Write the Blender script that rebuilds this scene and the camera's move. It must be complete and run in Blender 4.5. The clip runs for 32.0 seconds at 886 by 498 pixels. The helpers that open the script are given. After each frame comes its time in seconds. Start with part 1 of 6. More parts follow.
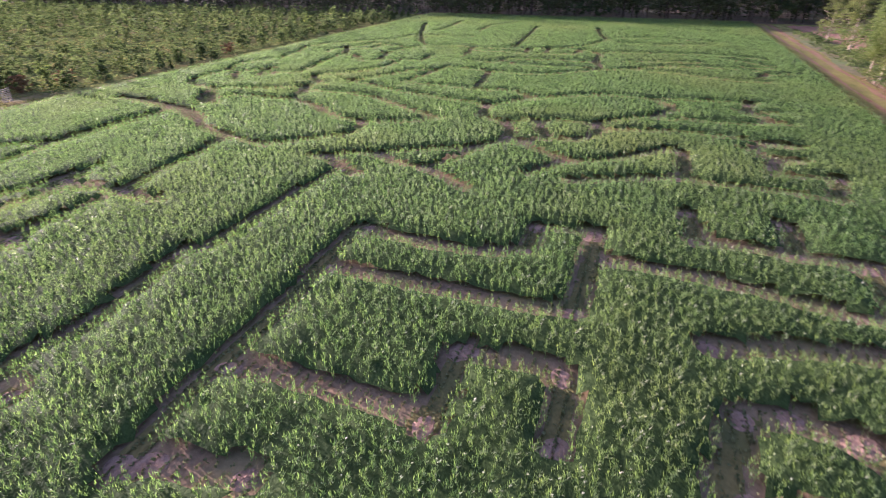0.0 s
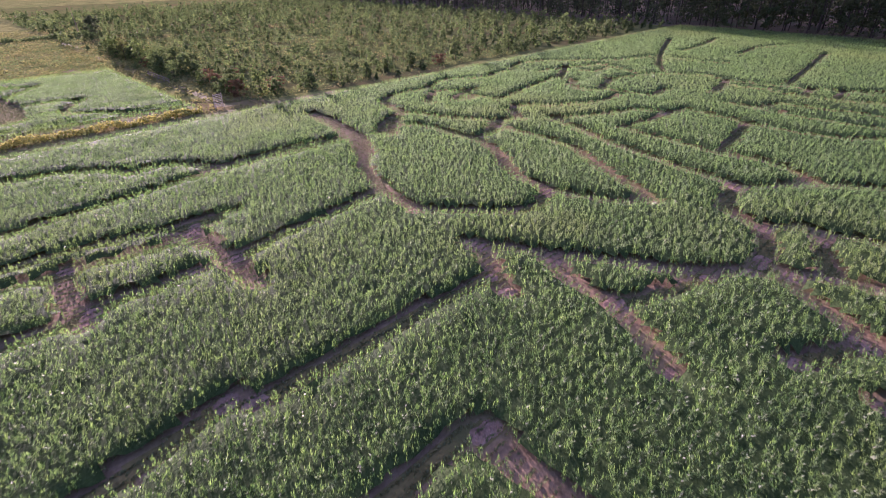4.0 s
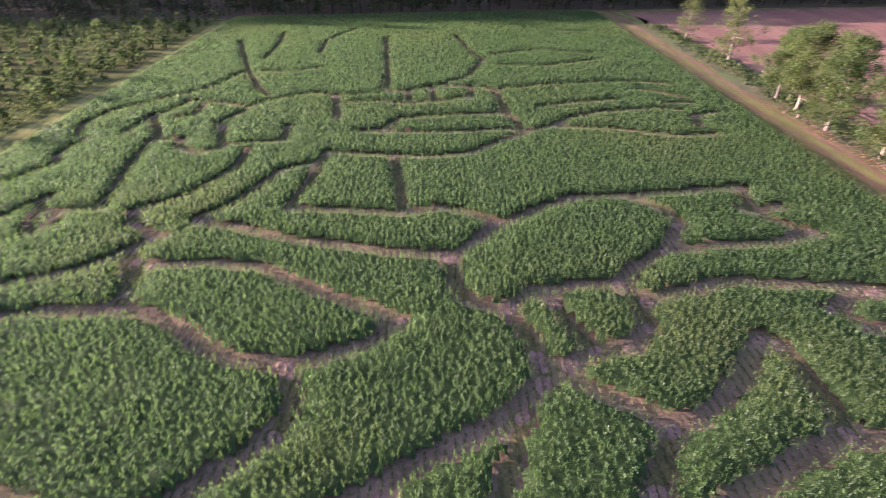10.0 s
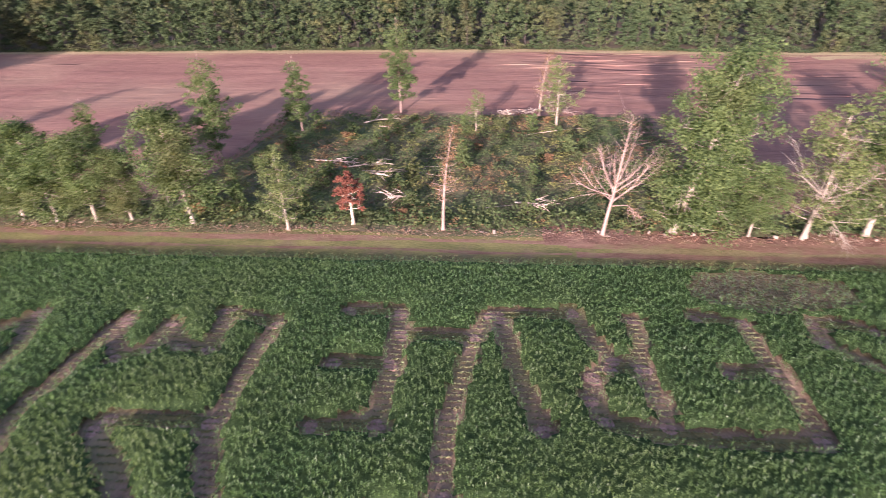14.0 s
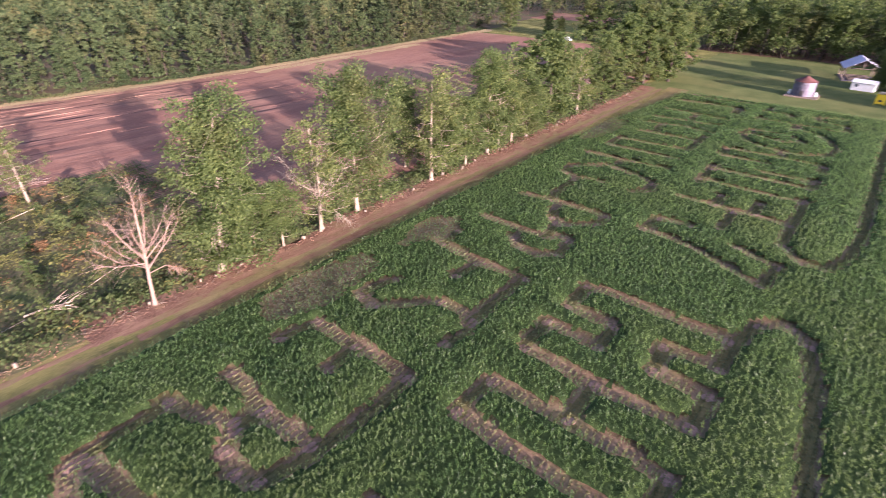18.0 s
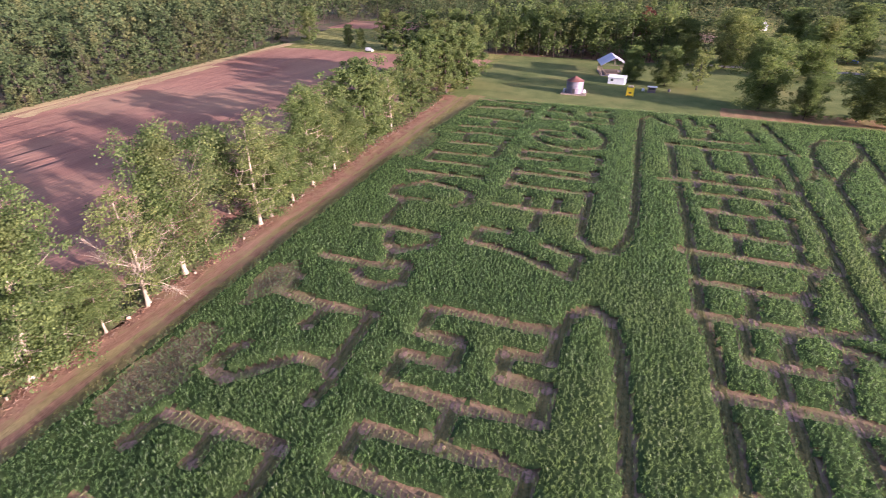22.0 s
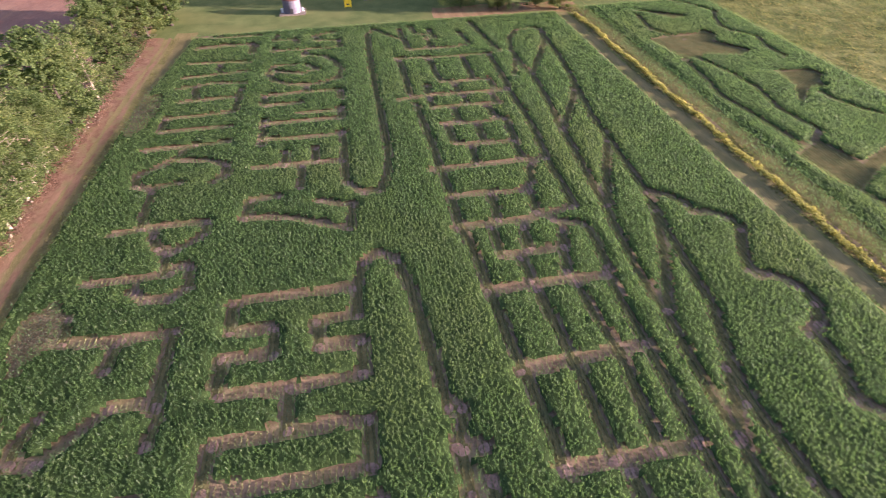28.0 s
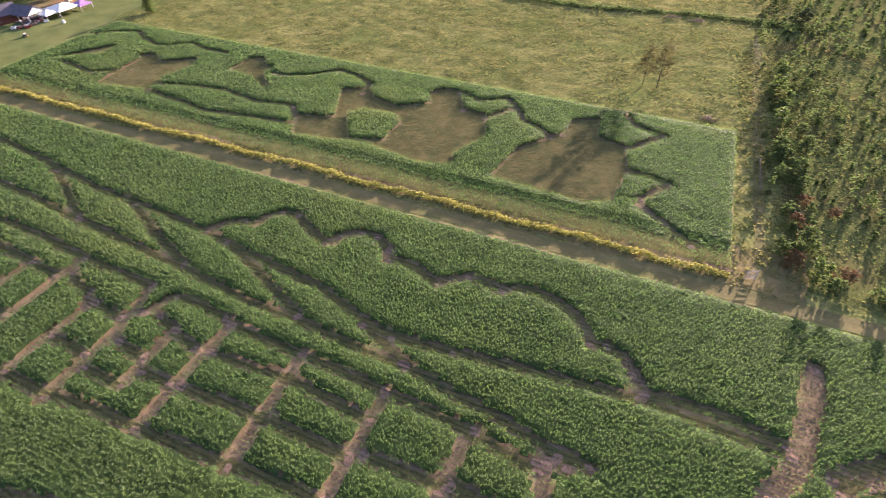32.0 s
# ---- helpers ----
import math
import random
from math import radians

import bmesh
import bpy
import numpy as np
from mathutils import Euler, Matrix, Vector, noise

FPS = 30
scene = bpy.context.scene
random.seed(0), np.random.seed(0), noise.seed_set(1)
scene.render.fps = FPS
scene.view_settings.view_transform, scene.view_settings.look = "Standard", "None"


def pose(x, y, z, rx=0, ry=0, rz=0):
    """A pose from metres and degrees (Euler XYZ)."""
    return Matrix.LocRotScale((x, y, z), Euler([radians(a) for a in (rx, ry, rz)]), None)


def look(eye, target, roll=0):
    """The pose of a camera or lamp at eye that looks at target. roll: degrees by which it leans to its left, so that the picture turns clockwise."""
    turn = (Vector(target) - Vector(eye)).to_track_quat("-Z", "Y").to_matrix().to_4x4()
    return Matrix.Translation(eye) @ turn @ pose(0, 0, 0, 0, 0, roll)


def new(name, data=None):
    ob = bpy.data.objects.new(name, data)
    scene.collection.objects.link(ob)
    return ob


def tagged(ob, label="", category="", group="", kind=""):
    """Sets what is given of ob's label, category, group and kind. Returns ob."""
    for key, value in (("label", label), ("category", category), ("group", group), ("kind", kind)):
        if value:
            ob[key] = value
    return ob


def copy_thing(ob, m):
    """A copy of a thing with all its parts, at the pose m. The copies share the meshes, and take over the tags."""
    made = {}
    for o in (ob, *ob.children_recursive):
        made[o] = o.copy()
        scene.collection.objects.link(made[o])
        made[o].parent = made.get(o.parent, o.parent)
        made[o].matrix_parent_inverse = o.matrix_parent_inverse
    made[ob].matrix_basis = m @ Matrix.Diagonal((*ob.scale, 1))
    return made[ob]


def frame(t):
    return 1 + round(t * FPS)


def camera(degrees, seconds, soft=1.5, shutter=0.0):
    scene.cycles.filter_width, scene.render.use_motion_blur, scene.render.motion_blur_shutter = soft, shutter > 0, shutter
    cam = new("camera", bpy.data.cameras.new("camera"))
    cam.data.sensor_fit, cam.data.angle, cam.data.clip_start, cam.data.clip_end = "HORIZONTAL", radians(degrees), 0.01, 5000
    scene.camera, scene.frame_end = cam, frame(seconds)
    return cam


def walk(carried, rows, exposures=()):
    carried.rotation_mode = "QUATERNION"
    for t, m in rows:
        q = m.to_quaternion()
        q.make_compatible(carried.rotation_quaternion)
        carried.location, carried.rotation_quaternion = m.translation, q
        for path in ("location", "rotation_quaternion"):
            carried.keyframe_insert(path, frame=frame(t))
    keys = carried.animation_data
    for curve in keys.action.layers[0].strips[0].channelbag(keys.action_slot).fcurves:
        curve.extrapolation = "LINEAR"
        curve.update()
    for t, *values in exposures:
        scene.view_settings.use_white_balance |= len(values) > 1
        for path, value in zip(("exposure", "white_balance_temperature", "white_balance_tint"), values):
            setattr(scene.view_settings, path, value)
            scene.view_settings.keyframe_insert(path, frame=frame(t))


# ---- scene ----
cam = camera(81.5, 32.0, soft=0.7, shutter=0.45)
PATH = [
    (0, (-20.14, -8.60, 21.07), (4.31, 0.76, 6.42), -0.36),
    (0.5, (-17.77, -9.30, 21.27), (5.34, 2.97, 6.59), -0.33),
    (1, (-14.91, -8.74, 20.77), (6.40, 6.58, 6.23), -0.48),
    (1.5, (-12.25, -7.89, 20.83), (6.83, 10.12, 6.29), -0.18),
    (2, (-9.47, -6.79, 20.91), (8.53, 12.31, 6.37), -0.10),
    (2.5, (-7.01, -5.56, 21.25), (11.17, 13.32, 6.67), -0.17),
    (3, (-4.49, -3.70, 21.60), (13.75, 15.09, 6.96), -0.19),
    (3.5, (-2.28, -2.02, 22.21), (16.08, 16.61, 7.52), -0.22),
    (4, (-0.04, -0.04, 22.99), (18.45, 18.45, 8.28), -0.32),
    (4.5, (1.92, 1.91, 24.09), (20.49, 20.25, 9.31), -0.20),
    (6.5, (8.56, 8.43, 28.77), (25.72, 25.98, 11.52), -0.79),
    (7, (9.88, 9.94, 29.53), (27.99, 26.47, 12.24), -0.87),
    (7.5, (11.03, 11.25, 30.07), (30.27, 26.44, 12.78), -0.89),
    (8, (12.21, 12.60, 30.73), (33.21, 25.15, 13.36), -0.89),
    (8.5, (13.02, 13.40, 31.35), (35.59, 22.76, 13.95), -1.28),
    (9, (13.73, 14.57, 31.99), (37.49, 20.02, 14.50), -1.16),
    (9.5, (14.29, 15.54, 32.39), (38.73, 17.96, 15.16), -0.91),
    (10, (14.81, 15.90, 33.27), (39.71, 15.65, 16.54), -1.02),
    (10.5, (14.93, 16.08, 33.78), (40.08, 12.08, 17.93), -1.07),
    (11, (15.00, 16.09, 34.15), (39.80, 8.12, 19.28), -1.34),
    (11.5, (14.68, 16.18, 34.55), (38.55, 4.41, 20.70), -1.37),
    (12, (14.42, 16.12, 34.81), (34.88, -1.13, 21.25), -1.54),
    (12.5, (13.76, 16.06, 35.17), (28.42, -5.59, 20.46), -1.69),
    (13, (14.05, 15.91, 35.77), (22.51, -8.54, 20.58), -1.52),
    (13.5, (14.58, 15.55, 36.68), (20.02, -9.55, 21.17), -1.37),
    (14, (14.56, 15.41, 36.77), (16.66, -10.20, 21.28), -1.16),
    (14.5, (14.28, 15.17, 37.12), (12.90, -10.43, 21.55), -1.27),
    (15, (14.47, 15.20, 37.24), (8.92, -9.88, 21.76), -0.91),
    (15.5, (15.03, 15.05, 36.88), (4.87, -8.68, 21.60), -0.58),
    (17.5, (14.96, 14.46, 39.44), (-2.39, -4.86, 24.42), 0.03),
    (18, (14.61, 14.57, 40.27), (-5.24, -2.23, 25.31), -0.05),
    (18.5, (14.63, 14.33, 41.12), (-6.55, -0.76, 26.17), 0.03),
    (19, (14.69, 14.22, 42.23), (-7.27, 0.29, 27.26), 0.02),
    (19.5, (14.75, 14.19, 43.27), (-7.74, 1.13, 28.31), 0.03),
    (20, (14.69, 14.21, 44.10), (-8.27, 1.94, 29.19), -0.04),
    (20.5, (14.75, 14.01, 44.91), (-8.44, 2.30, 29.92), -0.05),
    (21, (14.76, 14.00, 45.63), (-8.64, 2.63, 30.69), -0.08),
    (21.5, (14.79, 14.10, 46.44), (-9.06, 3.78, 31.46), -0.13),
    (22, (14.70, 14.30, 47.00), (-9.73, 5.50, 31.97), -0.26),
    (22.5, (14.63, 14.62, 47.97), (-10.39, 7.85, 32.88), -0.37),
    (23, (14.63, 14.49, 48.57), (-10.88, 9.70, 33.52), -0.37),
    (23.5, (14.62, 14.41, 49.34), (-10.99, 10.09, 34.31), -0.30),
    (24, (14.50, 14.52, 50.32), (-11.09, 10.57, 35.16), -0.31),
    (24.5, (14.54, 14.51, 51.01), (-10.98, 10.85, 35.66), -0.37),
    (26.5, (14.98, 14.70, 55.49), (-9.98, 13.57, 38.89), -0.63),
    (27, (15.11, 14.68, 56.30), (-9.07, 15.18, 38.55), -0.77),
    (27.5, (15.03, 14.78, 57.09), (-8.26, 16.57, 38.27), -0.87),
    (28, (14.89, 14.78, 57.97), (-7.41, 18.40, 38.22), -0.95),
    (28.5, (14.65, 14.76, 58.70), (-7.06, 20.49, 38.81), -0.86),
    (29, (14.71, 15.19, 59.78), (-6.22, 23.20, 39.84), -1.13),
    (29.5, (14.38, 15.27, 60.28), (-5.27, 26.04, 40.33), -1.10),
    (30, (14.64, 15.63, 61.10), (-3.22, 28.90, 40.97), -1.35),
    (30.5, (14.58, 15.72, 61.80), (-1.25, 31.14, 41.51), -1.39),
    (31, (14.54, 15.96, 62.84), (1.11, 33.46, 42.51), -1.32),
    (31.5, (14.31, 16.08, 64.13), (3.45, 35.18, 43.71), -1.17),
    (32, (14.43, 16.06, 65.54), (5.30, 36.07, 45.14), -1.20),
]
walk(cam, [(t, look(eye, target, roll)) for t, eye, target, roll in PATH],
     exposures=((0.0, 1.97, 5700, 46), (1.0, 1.95, 5700, 50), (2.0, 1.95, 5650, 60), (4.0, 1.78, 5600, 64), (7.0, 1.92, 5850, 52), (9.0, 1.96, 5800, 46), (11.0, 2.02, 5700, 48), (13.0, 1.87, 5650, 43), (20.0, 1.92, 5850, 43), (24.0, 1.98, 5850, 44), (28.0, 2.0, 6000, 39), (30.0, 2.05, 6100, 36), (32.0, 2.07, 6200, 36)))

# ---- light: a low evening sun and a clear sky ----
SUN_WAY = Vector((0.24, 0.952, 0.19)).normalized()
world = bpy.data.worlds.new("sky")
scene.world = world
world.use_nodes = True
sky = world.node_tree.nodes.new("ShaderNodeTexSky")
sky.sky_type = "NISHITA"
sky.sun_disc = False
sky.sun_elevation = radians(11)
sky.sun_rotation = radians(14)
sky.dust_density = 2.0
back = world.node_tree.nodes["Background"]
back.inputs["Strength"].default_value = 0.095
world.node_tree.links.new(sky.outputs["Color"], back.inputs["Color"])
sun = new("sun", bpy.data.lights.new("sun", "SUN"))
sun.data.energy = 4.8
sun.data.angle = radians(0.6)
sun.data.color = (1.0, 0.86, 0.67)
sun.matrix_world = look(SUN_WAY * 500, (0, 0, 0))


# ---- materials ----
def surface(name, dark, light, scale=1.0, fine=18.0, rough=0.85, bump=0.0, bump_scale=30.0, through_light=0.0,
            gloss=0.3, metal=0.0, stretch=(1, 1, 1), third=None, third_scale=0.05, pieces=0.0, passed=(1.0, 1.0, 1.0)):
    """A material with noise at two scales between two colours, an optional third colour in broad patches, bump and let-through light."""
    m = bpy.data.materials.new(name)
    m.use_nodes = True
    nt = m.node_tree
    node, link = nt.nodes.new, nt.links.new
    shader = nt.nodes["Principled BSDF"]
    where = node("ShaderNodeTexCoord")
    mapping = node("ShaderNodeMapping")
    mapping.inputs["Scale"].default_value = stretch
    geo = node("ShaderNodeNewGeometry")
    link(geo.outputs["Position"], mapping.inputs["Vector"])
    broad, small = node("ShaderNodeTexNoise"), node("ShaderNodeTexNoise")
    broad.inputs["Scale"].default_value, small.inputs["Scale"].default_value = scale, fine
    broad.inputs["Detail"].default_value, small.inputs["Detail"].default_value = 4.0, 3.0
    for n in (broad, small):
        link(mapping.outputs["Vector"], n.inputs["Vector"])
    add = node("ShaderNodeMath")
    add.operation = "MULTIPLY_ADD"
    add.inputs[1].default_value = 0.55
    half = node("ShaderNodeMath")
    half.operation = "MULTIPLY"
    half.inputs[1].default_value = 0.45
    link(small.outputs["Fac"], half.inputs[0])
    link(broad.outputs["Fac"], add.inputs[0])
    link(half.outputs[0], add.inputs[2])
    ramp = node("ShaderNodeValToRGB")
    ramp.color_ramp.elements[0].position, ramp.color_ramp.elements[1].position = 0.34, 0.66
    ramp.color_ramp.elements[0].color, ramp.color_ramp.elements[1].color = (*dark, 1), (*light, 1)
    if pieces:
        vary = node("ShaderNodeMath")
        vary.operation = "MULTIPLY_ADD"
        vary.inputs[1].default_value = pieces
        shift = node("ShaderNodeMath")
        shift.inputs[1].default_value = -0.5 * pieces
        link(add.outputs[0], shift.inputs[0])
        link(geo.outputs["Random Per Island"], vary.inputs[0])
        link(shift.outputs[0], vary.inputs[2])
        link(vary.outputs[0], ramp.inputs["Fac"])
    else:
        link(add.outputs[0], ramp.inputs["Fac"])
    colour = ramp.outputs["Color"]
    if third:
        patch = node("ShaderNodeTexNoise")
        patch.inputs["Scale"].default_value, patch.inputs["Detail"].default_value = third_scale, 5.0
        link(geo.outputs["Position"], patch.inputs["Vector"])
        edge = node("ShaderNodeValToRGB")
        edge.color_ramp.elements[0].position, edge.color_ramp.elements[1].position = 0.5, 0.72
        link(patch.outputs["Fac"], edge.inputs["Fac"])
        mix = node("ShaderNodeMix")
        mix.data_type = "RGBA"
        link(edge.outputs["Color"], mix.inputs["Factor"])
        link(colour, mix.inputs["A"])
        mix.inputs["B"].default_value = (*third, 1)
        colour = mix.outputs["Result"]
    link(colour, shader.inputs["Base Color"])
    shader.inputs["Roughness"].default_value = rough
    shader.inputs["Metallic"].default_value = metal
    shader.inputs["Specular IOR Level"].default_value = gloss
    if bump:
        height, grain = node("ShaderNodeBump"), node("ShaderNodeTexNoise")
        grain.inputs["Scale"].default_value, grain.inputs["Detail"].default_value = bump_scale, 4.0
        link(mapping.outputs["Vector"], grain.inputs["Vector"])
        height.inputs["Strength"].default_value, height.inputs["Distance"].default_value = 0.7, bump
        link(grain.outputs["Fac"], height.inputs["Height"])
        link(height.outputs["Normal"], shader.inputs["Normal"])
    if through_light:
        thin, both = node("ShaderNodeBsdfTranslucent"), node("ShaderNodeMixShader")
        gain = node("ShaderNodeMix")
        gain.data_type, gain.blend_type = "RGBA", "MULTIPLY"
        gain.inputs["Factor"].default_value = 1.0
        link(colour, gain.inputs["A"])
        gain.inputs["B"].default_value = (*passed, 1)
        link(gain.outputs["Result"], thin.inputs["Color"])
        both.inputs["Fac"].default_value = through_light
        link(shader.outputs["BSDF"], both.inputs[1])
        link(thin.outputs["BSDF"], both.inputs[2])
        link(both.outputs["Shader"], nt.nodes["Material Output"].inputs["Surface"])
    return m


CORN = surface("corn_leaf", (0.047, 0.105, 0.031), (0.16, 0.272, 0.085), 0.35, 5.0, 0.42, through_light=0.56, gloss=0.64, pieces=0.5, passed=(1.5, 1.5, 1.0),
               third=(0.15, 0.21, 0.07), third_scale=0.03)
# darker corn green that holds the shade below the canopy
CORN_SHADE = surface("corn_shade_leaf", (0.028, 0.054, 0.017), (0.08, 0.125, 0.04), 0.9, 7.0, 0.8, 0.12, 5.0, through_light=0.25, gloss=0.1)
SOIL = surface("bare_soil", (0.165, 0.112, 0.068), (0.325, 0.228, 0.147), 0.3, 3.5, 0.95, 0.08, 3.0, gloss=0.05, third=(0.23, 0.20, 0.09), third_scale=0.12)
CLOD = surface("dry_clod", (0.22, 0.135, 0.095), (0.40, 0.265, 0.20), 0.9, 6.0, 0.95, 0.06, 7.0, gloss=0.03)
WITHERED = surface("withered_leaf", (0.135, 0.135, 0.09), (0.215, 0.205, 0.145), 0.5, 6.0, 0.95, pieces=0.1, through_light=0.5, gloss=0.02, third=(0.12, 0.14, 0.075), third_scale=0.3)
FERN = surface("pale_fern", (0.11, 0.13, 0.04), (0.24, 0.23, 0.075), 0.5, 3.0, 0.85, pieces=0.2, gloss=0.05, through_light=0.35)
BROWN_NEEDLE = surface("brown_needle", (0.115, 0.11, 0.042), (0.225, 0.20, 0.08), 0.5, 3.0, 0.85, pieces=0.2, gloss=0.05, through_light=0.25)
RUT = surface("rut_earth", (0.15, 0.088, 0.055), (0.30, 0.185, 0.12), 0.3, 3.5, 0.95, 0.06, 4.0, gloss=0.03, stretch=(0.3, 1.6, 1), third=(0.21, 0.175, 0.085), third_scale=0.35)
# dry straw, with low sunlight mixed into its pale colour
SUNLIT_STRAW = surface("sunlit_straw", (0.30, 0.235, 0.12), (0.50, 0.40, 0.22), 0.2, 3.0, 0.95, 0.06, 3.0, gloss=0.02, stretch=(0.3, 1.4, 1))
WEEDY = surface("weedy_earth", (0.115, 0.105, 0.042), (0.235, 0.19, 0.08), 0.4, 4.0, 0.95, 0.07, 4.0, gloss=0.02, third=(0.11, 0.12, 0.05), third_scale=0.25)
STUBBLE = surface("cut_stalk", (0.105, 0.13, 0.05), (0.23, 0.23, 0.105), 0.8, 8.0, 0.9, through_light=0.3)
PLOUGHED = surface("ploughed_soil", (0.218, 0.115, 0.085), (0.34, 0.195, 0.138), 0.09, 1.6, 0.95, 0.12, 1.4, gloss=0.03, stretch=(0.2, 1.2, 1), third=(0.33, 0.215, 0.14), third_scale=0.02)
GRASS = surface("field_grass", (0.075, 0.095, 0.032), (0.33, 0.31, 0.115), 0.22, 1.3, 0.95, 0.2, 1.2, gloss=0.0, stretch=(0.7, 1.1, 1), third=(0.14, 0.175, 0.055), third_scale=0.05)
LAWN = surface("mown_lawn", (0.08, 0.112, 0.04), (0.178, 0.2, 0.076), 0.15, 3.0, 0.95, 0.06, 3.0, gloss=0.0, third=(0.175, 0.18, 0.07), third_scale=0.05)
TRACK = surface("track_dirt", (0.17, 0.105, 0.055), (0.33, 0.215, 0.12), 0.2, 3.0, 0.95, 0.05, 4.0, gloss=0.03, stretch=(0.25, 1.8, 1), third=(0.20, 0.19, 0.075), third_scale=0.12)
STRIP = surface("strip_earth", (0.12, 0.115, 0.05), (0.245, 0.205, 0.095), 0.2, 3.0, 0.95, 0.05, 4.0, gloss=0.03, stretch=(0.25, 1.8, 1), third=(0.14, 0.15, 0.055), third_scale=0.10)
VERGE = surface("dry_verge", (0.145, 0.128, 0.058), (0.275, 0.22, 0.105), 0.3, 4.0, 0.95, 0.08, 4.0, gloss=0.0, stretch=(0.4, 1.2, 1))
GREEN_VERGE = surface("green_verge", (0.125, 0.13, 0.046), (0.265, 0.235, 0.088), 0.3, 4.0, 0.95, 0.08, 4.0, gloss=0.0, stretch=(0.4, 1.2, 1), third=(0.20, 0.15, 0.085), third_scale=0.2)
LITTER = surface("forest_litter", (0.07, 0.055, 0.03), (0.15, 0.11, 0.06), 0.2, 3.0, 0.95, 0.1, 3.0, third=(0.06, 0.085, 0.025), third_scale=0.06)
CLEARED = surface("cleared_ground", (0.07, 0.085, 0.03), (0.19, 0.15, 0.075), 0.25, 2.5, 0.95, 0.15, 2.0, third=(0.10, 0.15, 0.04), third_scale=0.09)
PINK_LITTER = surface("bark_litter", (0.13, 0.075, 0.05), (0.31, 0.185, 0.125), 0.4, 4.0, 0.95, 0.1, 4.0, gloss=0.03, third=(0.20, 0.16, 0.08), third_scale=0.2)
WEED = surface("yellow_weed", (0.25, 0.25, 0.06), (0.54, 0.49, 0.125), 0.4, 4.0, 0.8, pieces=0.3, through_light=0.3)
DRY_GRASS = surface("dry_grass", (0.13, 0.155, 0.045), (0.30, 0.285, 0.10), 0.25, 1.5, 0.9, through_light=0.35, gloss=0.05, third=(0.28, 0.24, 0.10), third_scale=0.06)
BUSH = surface("scrub_leaf", (0.046, 0.076, 0.03), (0.15, 0.19, 0.072), 0.25, 1.2, 0.75, pieces=0.16, gloss=0.1, through_light=0.5, passed=(1.2, 1.3, 1.0), third=(0.10, 0.115, 0.05), third_scale=0.15)
RUSSET = surface("russet_leaf", (0.12, 0.07, 0.035), (0.24, 0.145, 0.06), 0.4, 3.0, 0.8, through_light=0.25)
RED_LEAF = surface("dead_red_leaf", (0.14, 0.05, 0.03), (0.25, 0.095, 0.055), 0.8, 4.0, 0.8, through_light=0.3)
OAK = surface("oak_leaf", (0.055, 0.09, 0.032), (0.16, 0.21, 0.072), 0.3, 2.5, 0.6, through_light=0.5, passed=(1.4, 1.45, 1.0), pieces=0.14, gloss=0.15, third=(0.12, 0.125, 0.05), third_scale=0.08)
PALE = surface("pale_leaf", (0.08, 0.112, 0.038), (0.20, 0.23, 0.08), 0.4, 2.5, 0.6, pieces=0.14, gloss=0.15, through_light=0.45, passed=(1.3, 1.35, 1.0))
PINE = surface("pine_leaf", (0.04, 0.058, 0.029), (0.115, 0.14, 0.064), 0.14, 0.8, 0.75, pieces=0.14, gloss=0.1, through_light=0.4, third=(0.075, 0.08, 0.035), third_scale=0.07)
ROW_BARK = surface("pale_bark", (0.17, 0.14, 0.105), (0.38, 0.32, 0.24), 1.2, 9.0, 0.9, 0.05, 8.0, stretch=(1, 1, 0.25))
WOODS = surface("woods_leaf", (0.025, 0.045, 0.019), (0.082, 0.115, 0.046), 0.09, 0.5, 0.75, pieces=0.14, gloss=0.1, through_light=0.25, third=(0.11, 0.11, 0.045), third_scale=0.07)
BARK = surface("bark", (0.035, 0.028, 0.022), (0.08, 0.062, 0.048), 1.2, 9.0, 0.9, 0.05, 8.0, stretch=(1, 1, 0.25))
SCRUB_GROUND = surface("scrub_ground", (0.07, 0.09, 0.032), (0.18, 0.185, 0.066), 0.2, 2.0, 0.95, 0.1, 2.0, gloss=0.0, third=(0.15, 0.12, 0.055), third_scale=0.06)
DEAD_BARK = surface("dead_bark", (0.20, 0.14, 0.11), (0.35, 0.25, 0.195), 1.2, 9.0, 0.9, 0.04, 8.0, stretch=(1, 1, 0.25))
PALE_WOOD = surface("fresh_cut_wood", (0.34, 0.26, 0.19), (0.58, 0.47, 0.36), 1.5, 9.0, 0.85)
STUMP_WOOD = surface("stump_wood", (0.16, 0.12, 0.09), (0.34, 0.27, 0.20), 2.0, 12.0, 0.9)
METAL = surface("galvanised_steel", (0.12, 0.105, 0.135), (0.20, 0.18, 0.22), 0.5, 6.0, 0.55, metal=0.15)
RUST = surface("rusty_roof", (0.09, 0.035, 0.032), (0.16, 0.07, 0.06), 0.8, 6.0, 0.7)
WHITE = surface("white_paint", (0.68, 0.68, 0.68), (0.82, 0.82, 0.82), 0.6, 8.0, 0.6)
TIN = surface("tin_roof", (0.48, 0.46, 0.55), (0.62, 0.60, 0.68), 0.4, 5.0, 0.5, metal=0.1)
YELLOW = surface("yellow_paint", (0.75, 0.55, 0.02), (0.86, 0.66, 0.04), 0.6, 6.0, 0.5)
BRICK = surface("red_brick", (0.12, 0.04, 0.032), (0.20, 0.075, 0.055), 1.0, 12.0, 0.9)
SHINGLE = surface("grey_shingle", (0.095, 0.085, 0.105), (0.16, 0.145, 0.175), 0.6, 8.0, 0.9)
DARK = surface("dark_paint", (0.03, 0.03, 0.035), (0.07, 0.065, 0.07), 1.0, 8.0, 0.6)
